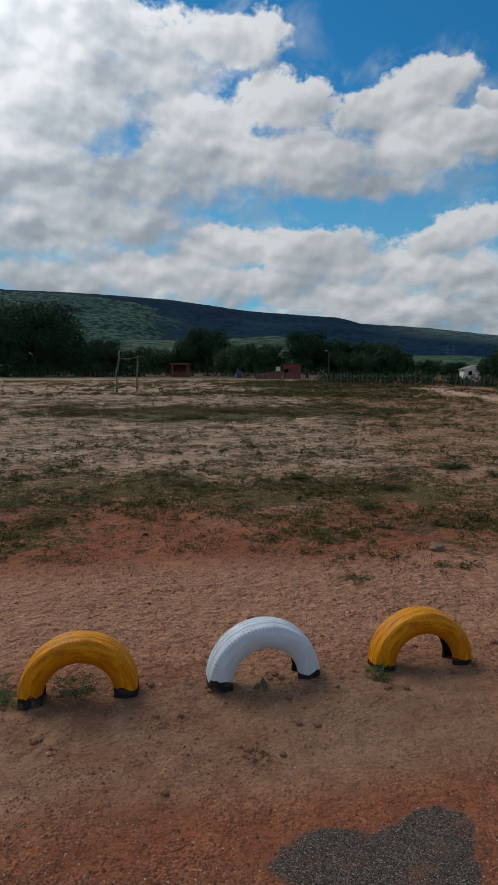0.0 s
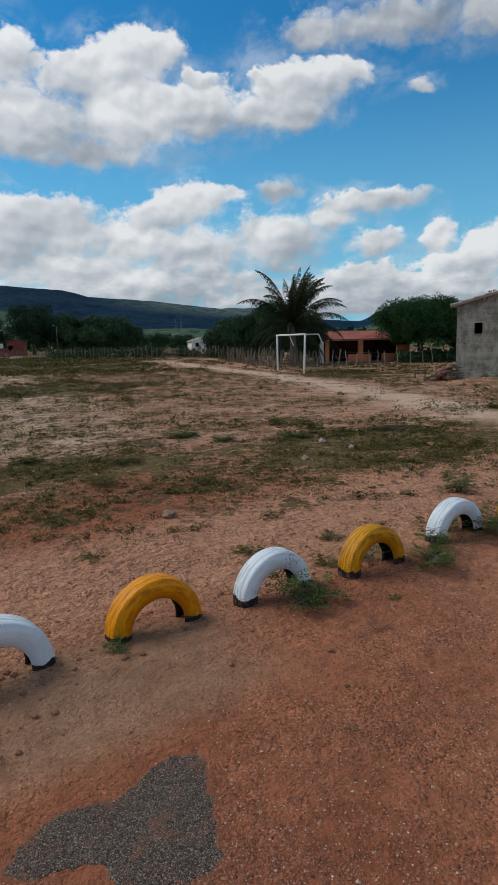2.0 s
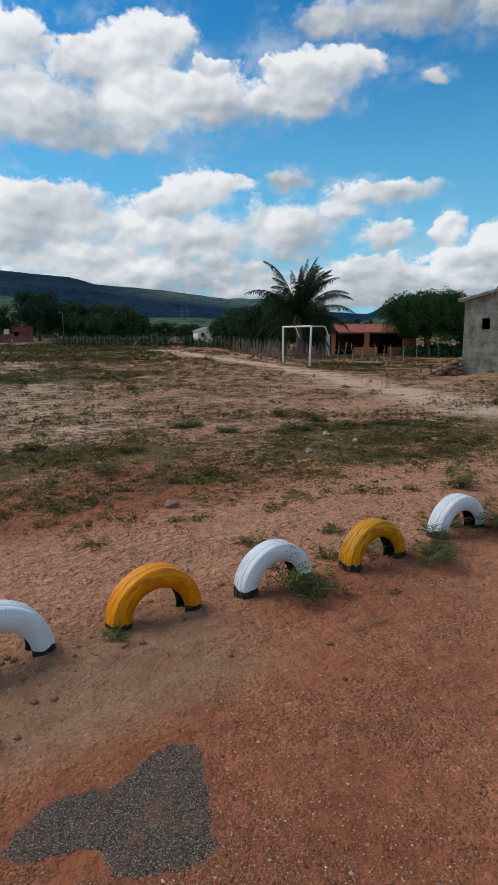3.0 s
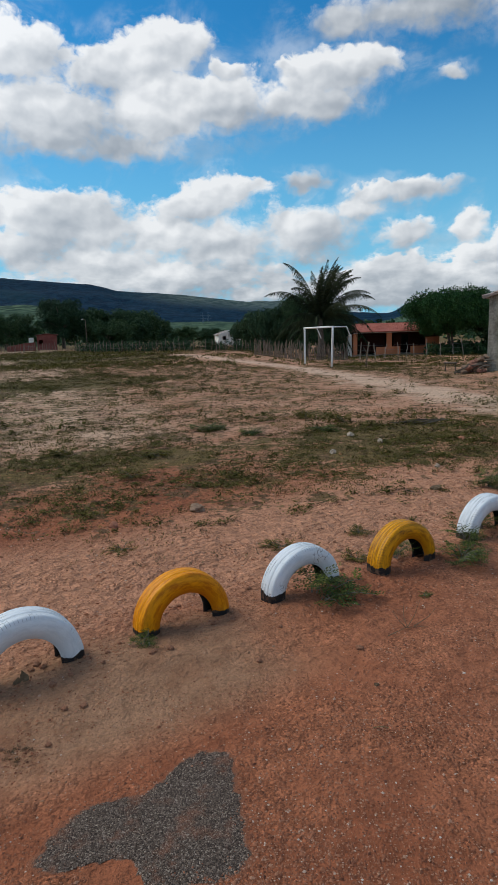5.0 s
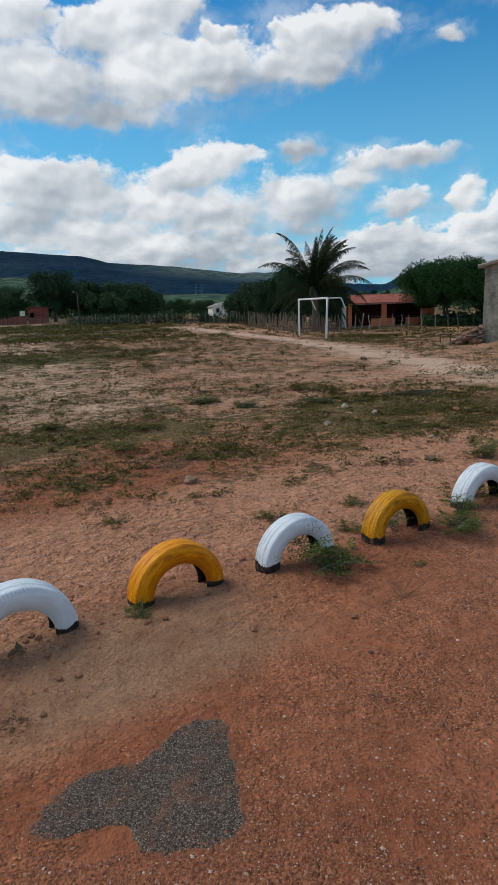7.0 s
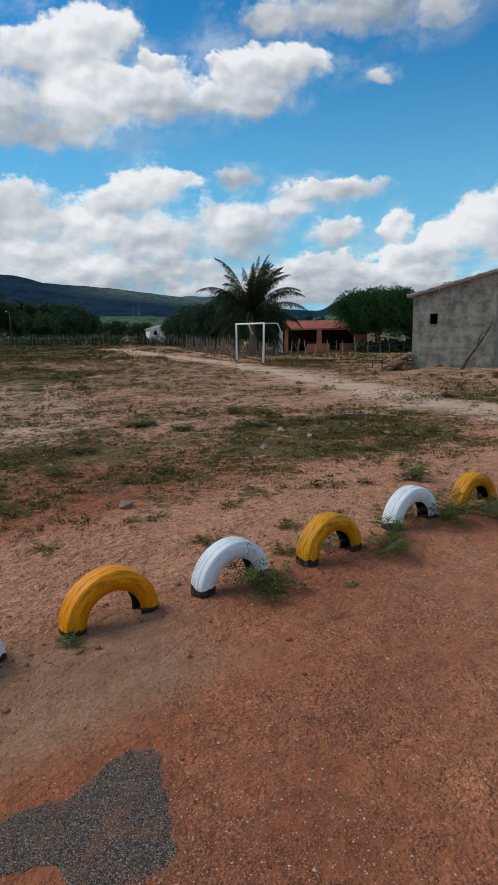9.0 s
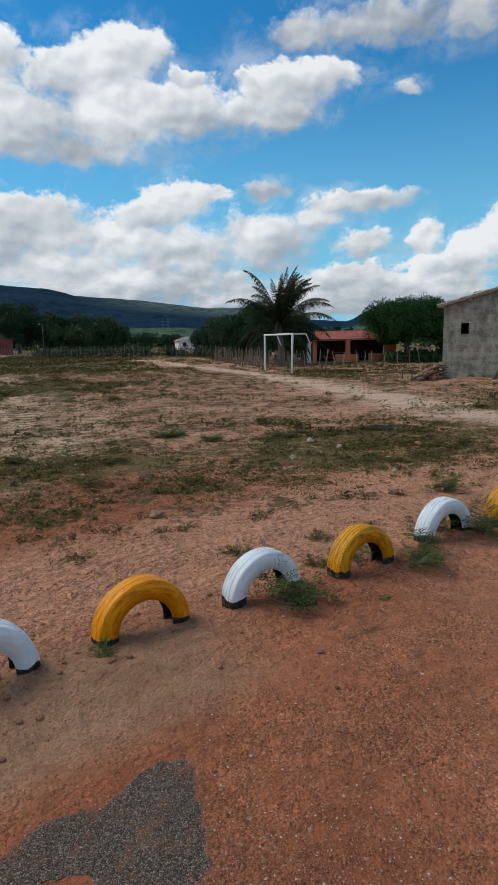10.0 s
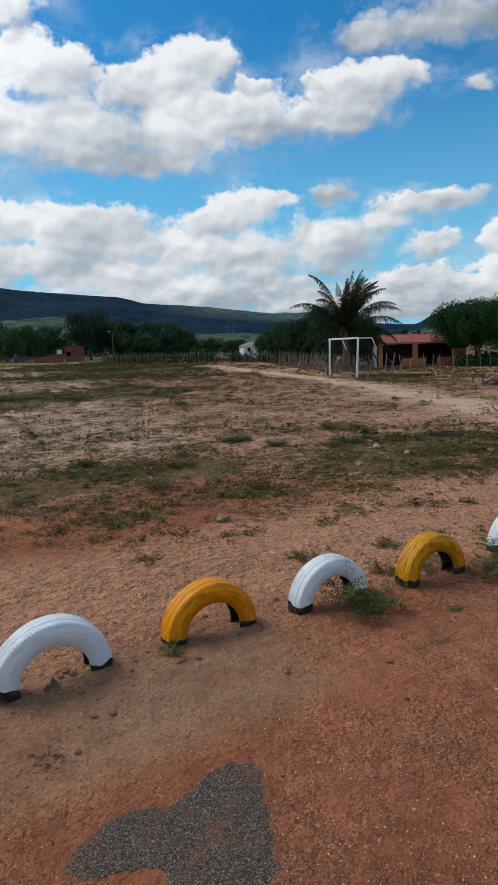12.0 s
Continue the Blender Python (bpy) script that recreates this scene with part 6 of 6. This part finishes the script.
for args in (
        ("bright green tuft of weed in the field", 2.74, 9.9, 0.10, 0.30, 18, 17, 0.026), ("bright green tuft of weed in the field", 4.38, 8.85, 0.10, 0.20, 14, 18, 0.022),
        ("dark green bushy weed in the field", 4.74, 10.32, 0.16, 0.26, 11, 19, 0.026, FIELD_WEED), ("brownish bushy weed in the field", 5.12, 9.59, 0.15, 0.20, 10, 25, 0.024, FIELD_WEED), ("bright green tuft of weed in the field", 3.23, 9.13, 0.09, 0.22, 13, 26, 0.022), ("dark green bushy weed in the field", 1.51, 8.06, 0.08, 0.20, 12, 27, 0.020, FIELD_WEED), ("dark green bushy weed in the field", 1.0, 6.9, 0.10, 0.20, 13, 20, 0.018, FIELD_WEED),
        ("dark green bushy weed in the field", 0.32, 8.8, 0.10, 0.26, 13, 21, 0.022, FIELD_WEED), ("dark green bushy weed in the field", -3.1, 6.6, 0.12, 0.33, 17, 22, 0.018, FIELD_WEED), ("dark green bushy weed in the field", -2.4, 6.1, 0.10, 0.26, 14, 23, 0.017, FIELD_WEED)):
    weed(*args)


def build_twig():
    x, y = 1.90, 2.69
    ob = thing("dry_twig", "thin dry brown twig lying on red soil", "twig", pose(x, y, ground_at(x, y), 0, 0, 0))
    rng = random.Random(8)
    for k, (pts) in enumerate((((-0.16, -0.03, 0.004), (-0.03, 0.0, 0.012), (0.10, -0.02, 0.004)), ((-0.03, 0, 0.012), (-0.06, 0.03, 0.05), (-0.075, 0.06, 0.09)), ((-0.02, 0, 0.012), (-0.01, 0.05, 0.04), (0.01, 0.09, 0.10)),
                               ((-0.02, 0, 0.012), (0.05, 0.04, 0.05), (0.09, 0.05, 0.13)), ((0.02, 0.0, 0.01), (0.15, 0.05, 0.02), (0.19, 0.05, 0.06)))):
        v, f = tube(pts, [0.0026, 0.0018, 0.001], 5)
        put("sprig", mesh_of("sprig", v, f, CLOD), ob)
    x, y = 1.32, 2.02
    straw = thing("dry_straw", "short pale bent straw lying on red soil", "straw", pose(x, y, ground_at(x, y) + 0.006, 0, 0, -25))
    v, f = tube([(-0.035, 0, 0), (0, 0.006, 0.004), (0.03, 0, 0.001)], [0.0018, 0.0018, 0.0012], 5)
    put("stalk", mesh_of("stalk", v, f, STRAW), straw)
    x, y = -0.08, 2.93
    leaf = thing("fallen_leaf", "two curled dark leaves under the white tyre", "leaf", pose(x, y, ground_at(x, y), 0, 0, 10))
    for dx, h, a in ((0.0, 0.035, 0.4), (0.045, 0.065, -0.5)):
        v, f = [], []
        for i in range(6):
            s = i / 5
            w = 0.02 * math.sin(math.pi * min(1, s + 0.08))
            for sg in (-1, 1):
                v.append((dx + sg * w + a * s * 0.03, 0.01 * s * s + abs(sg) * 0.004, h * s - 0.004))
        f = [(2 * i, 2 * i + 1, 2 * i + 3, 2 * i + 2) for i in range(5)]
        put("leaf_blade", mesh_of("leaf_blade", v, f, CLOD), leaf)


build_twig()


# ---- things by the houses ----
def build_pile():
    x, y = 15.25, 18.60
    ob = thing("wood_pile", "untidy heap of dry branches and broken bricks", "wood pile", pose(x, y, ground_at(x, y), 0, 0, -40))
    rng = random.Random(12)
    for k in range(56):
        px, py, pz = (rng.uniform(-0.35, 0.35) if k % 2 else rng.uniform(-0.35, 0.45)), rng.uniform(-0.4, 0.35), rng.uniform(0.0, 0.62)
        pz *= max(0.12, 1 - abs(px - 0.35) / 0.95)
        if k % 2:
            a, l = rng.uniform(-0.5, 0.5), rng.uniform(0.4, 0.85)
            v, f = tube([(px - l / 2 * math.cos(a), py - 0.3 * math.sin(a), max(0.03, pz - 0.12)), (px, py, pz + 0.08), (px + l / 2 * math.cos(a), py + 0.3 * math.sin(a), pz + rng.uniform(0.02, 0.2))], [0.025, 0.032, 0.018], 6)
            put("branch", mesh_of("branch", v, f, BARK), ob)
        else:
            bm = bmesh.new()
            box(bm, -0.12, 0.12, -0.08, 0.08, -0.06, 0.06, 0.015)
            q = part("brick", bm, BROKEN_BRICK if k % 4 else STONE, ob)
            q.matrix_basis = pose(px, py, pz + 0.05, rng.uniform(-30, 30), rng.uniform(-30, 30), rng.uniform(0, 180))
    x, y = 15.85, 20.75
    bench = thing("low_bench", "low rough wooden bench standing in the grass", "bench", pose(x, y, ground_at(x, y), 0, 0, -35))
    bm = bmesh.new()
    box(bm, -0.26, 0.26, -0.13, 0.13, 0.31, 0.36, 0.01)
    part("seat", bm, BARK, bench)
    for sx in (-0.20, 0.20):
        for sy in (-0.09, 0.09):
            v, f = tube([(sx, sy, -0.05), (sx * 0.97, sy, 0.33)], [0.025, 0.025], 6)
            put("leg", mesh_of("leg", v, f, BARK), bench)
    x, y = 14.75, 13.35
    log = thing("timber_offcut", "short brown timber lying on sand by the wall", "timber", pose(x, y, ground_at(x, y), 0, 0, -20))
    bm = bmesh.new()
    box(bm, -0.2, 0.45, -0.09, 0.09, -0.01, 0.19, 0.02)
    part("beam", bm, grainy("brown_timber", (0.10, 0.045, 0.025), (0.24, 0.115, 0.06), 6.0, 0.85, 0.5), log)
    x, y = at_bearing(-4.2, 109)
    drum = thing("blue_barrel", "blue plastic barrel standing behind the fence", "barrel", pose(x, y, ground_at(x, y)))
    blue = grainy("blue_plastic", (0.015, 0.03, 0.14), (0.03, 0.06, 0.24), 3.0, 0.5, 0.1)
    v, f = tube([(0, 0, -0.02), (0, 0, 0.06), (0, 0, 0.35), (0, 0, 0.4), (0, 0, 0.75), (0, 0, 0.8), (0, 0, 1.12), (0, 0, 1.2)], [0.30, 0.36, 0.36, 0.38, 0.38, 0.36, 0.36, 0.30], 20)
    put("barrel_body", mesh_of("barrel_body", v, f, blue, True), drum)
    v, f = tube([(0, 0, 1.19), (0, 0, 1.24)], [0.27, 0.26], 20)
    put("lid", mesh_of("lid", v, f, blue, True), drum)


build_pile()


def build_hedge():
    nr = np.random.default_rng(51)
    n = 170
    az = nr.uniform(-34, -13.5, n)
    d = nr.uniform(122, 127, n)
    v, f = leaf_cards(np.stack([d * np.sin(np.radians(az)), d * np.cos(np.radians(az)), nr.uniform(0.3, 1.7, n)], -1), 0.3, nr, 60, 1.1)
    v[:, 2] = np.maximum(v[:, 2], -0.1)
    tagged(put("hedge", mesh_of("hedge", v, f, LEAF)), "dark low hedge along the edge of the field", "hedge", kind="stuff")


build_hedge()


def build_fence_shrubs():
    nr = np.random.default_rng(52)
    n = 150
    s = nr.random(n)
    x = np.interp(s, [0, 0.5, 0.75, 1], [4.6, 13.4, 20.5, 27]) + nr.normal(0, 0.5, n)
    y = np.interp(s, [0, 0.5, 0.75, 1], [76.0, 64.2, 62.8, 67.2]) + nr.normal(0, 0.5, n)
    v, f = leaf_cards(np.stack([x, y, height(x, y) + nr.uniform(0.1, 0.75, n)], -1), 0.12, nr, 60, 0.6)
    tagged(put("fence_shrubs", mesh_of("fence_shrubs", v, f, LEAF_DRY)), "low green shrubs growing along the stake fence", "shrubs", kind="stuff")
    n = 120
    az, d = nr.uniform(35.5, 47, n), nr.uniform(66, 74, n)
    v, f = leaf_cards(np.stack([d * np.sin(np.radians(az)), d * np.cos(np.radians(az)), nr.uniform(-1.1, -0.5, n)], -1), 0.22, nr, 60, 0.8)
    tagged(put("back_hedge", mesh_of("back_hedge", v, f, LEAF)), "dark hedge behind the house and tree", "hedge", kind="stuff")
    for az, d, w in ((-23.6, 131, 4.0), (-17.3, 131, 3.0), (-14.9, 131, 2.6)):
        x, y = at_bearing(az, d)
        wall = thing("low_wall", "low whitewashed garden wall under trees", "wall", pose(x, y, 0, 0, 0, -az))
        bm = bmesh.new()
        box(bm, -w / 2, w / 2, -0.1, 0.1, -0.1, 2.0, 0.02)
        part("masonry", bm, WHITEWASH, wall)


build_fence_shrubs()
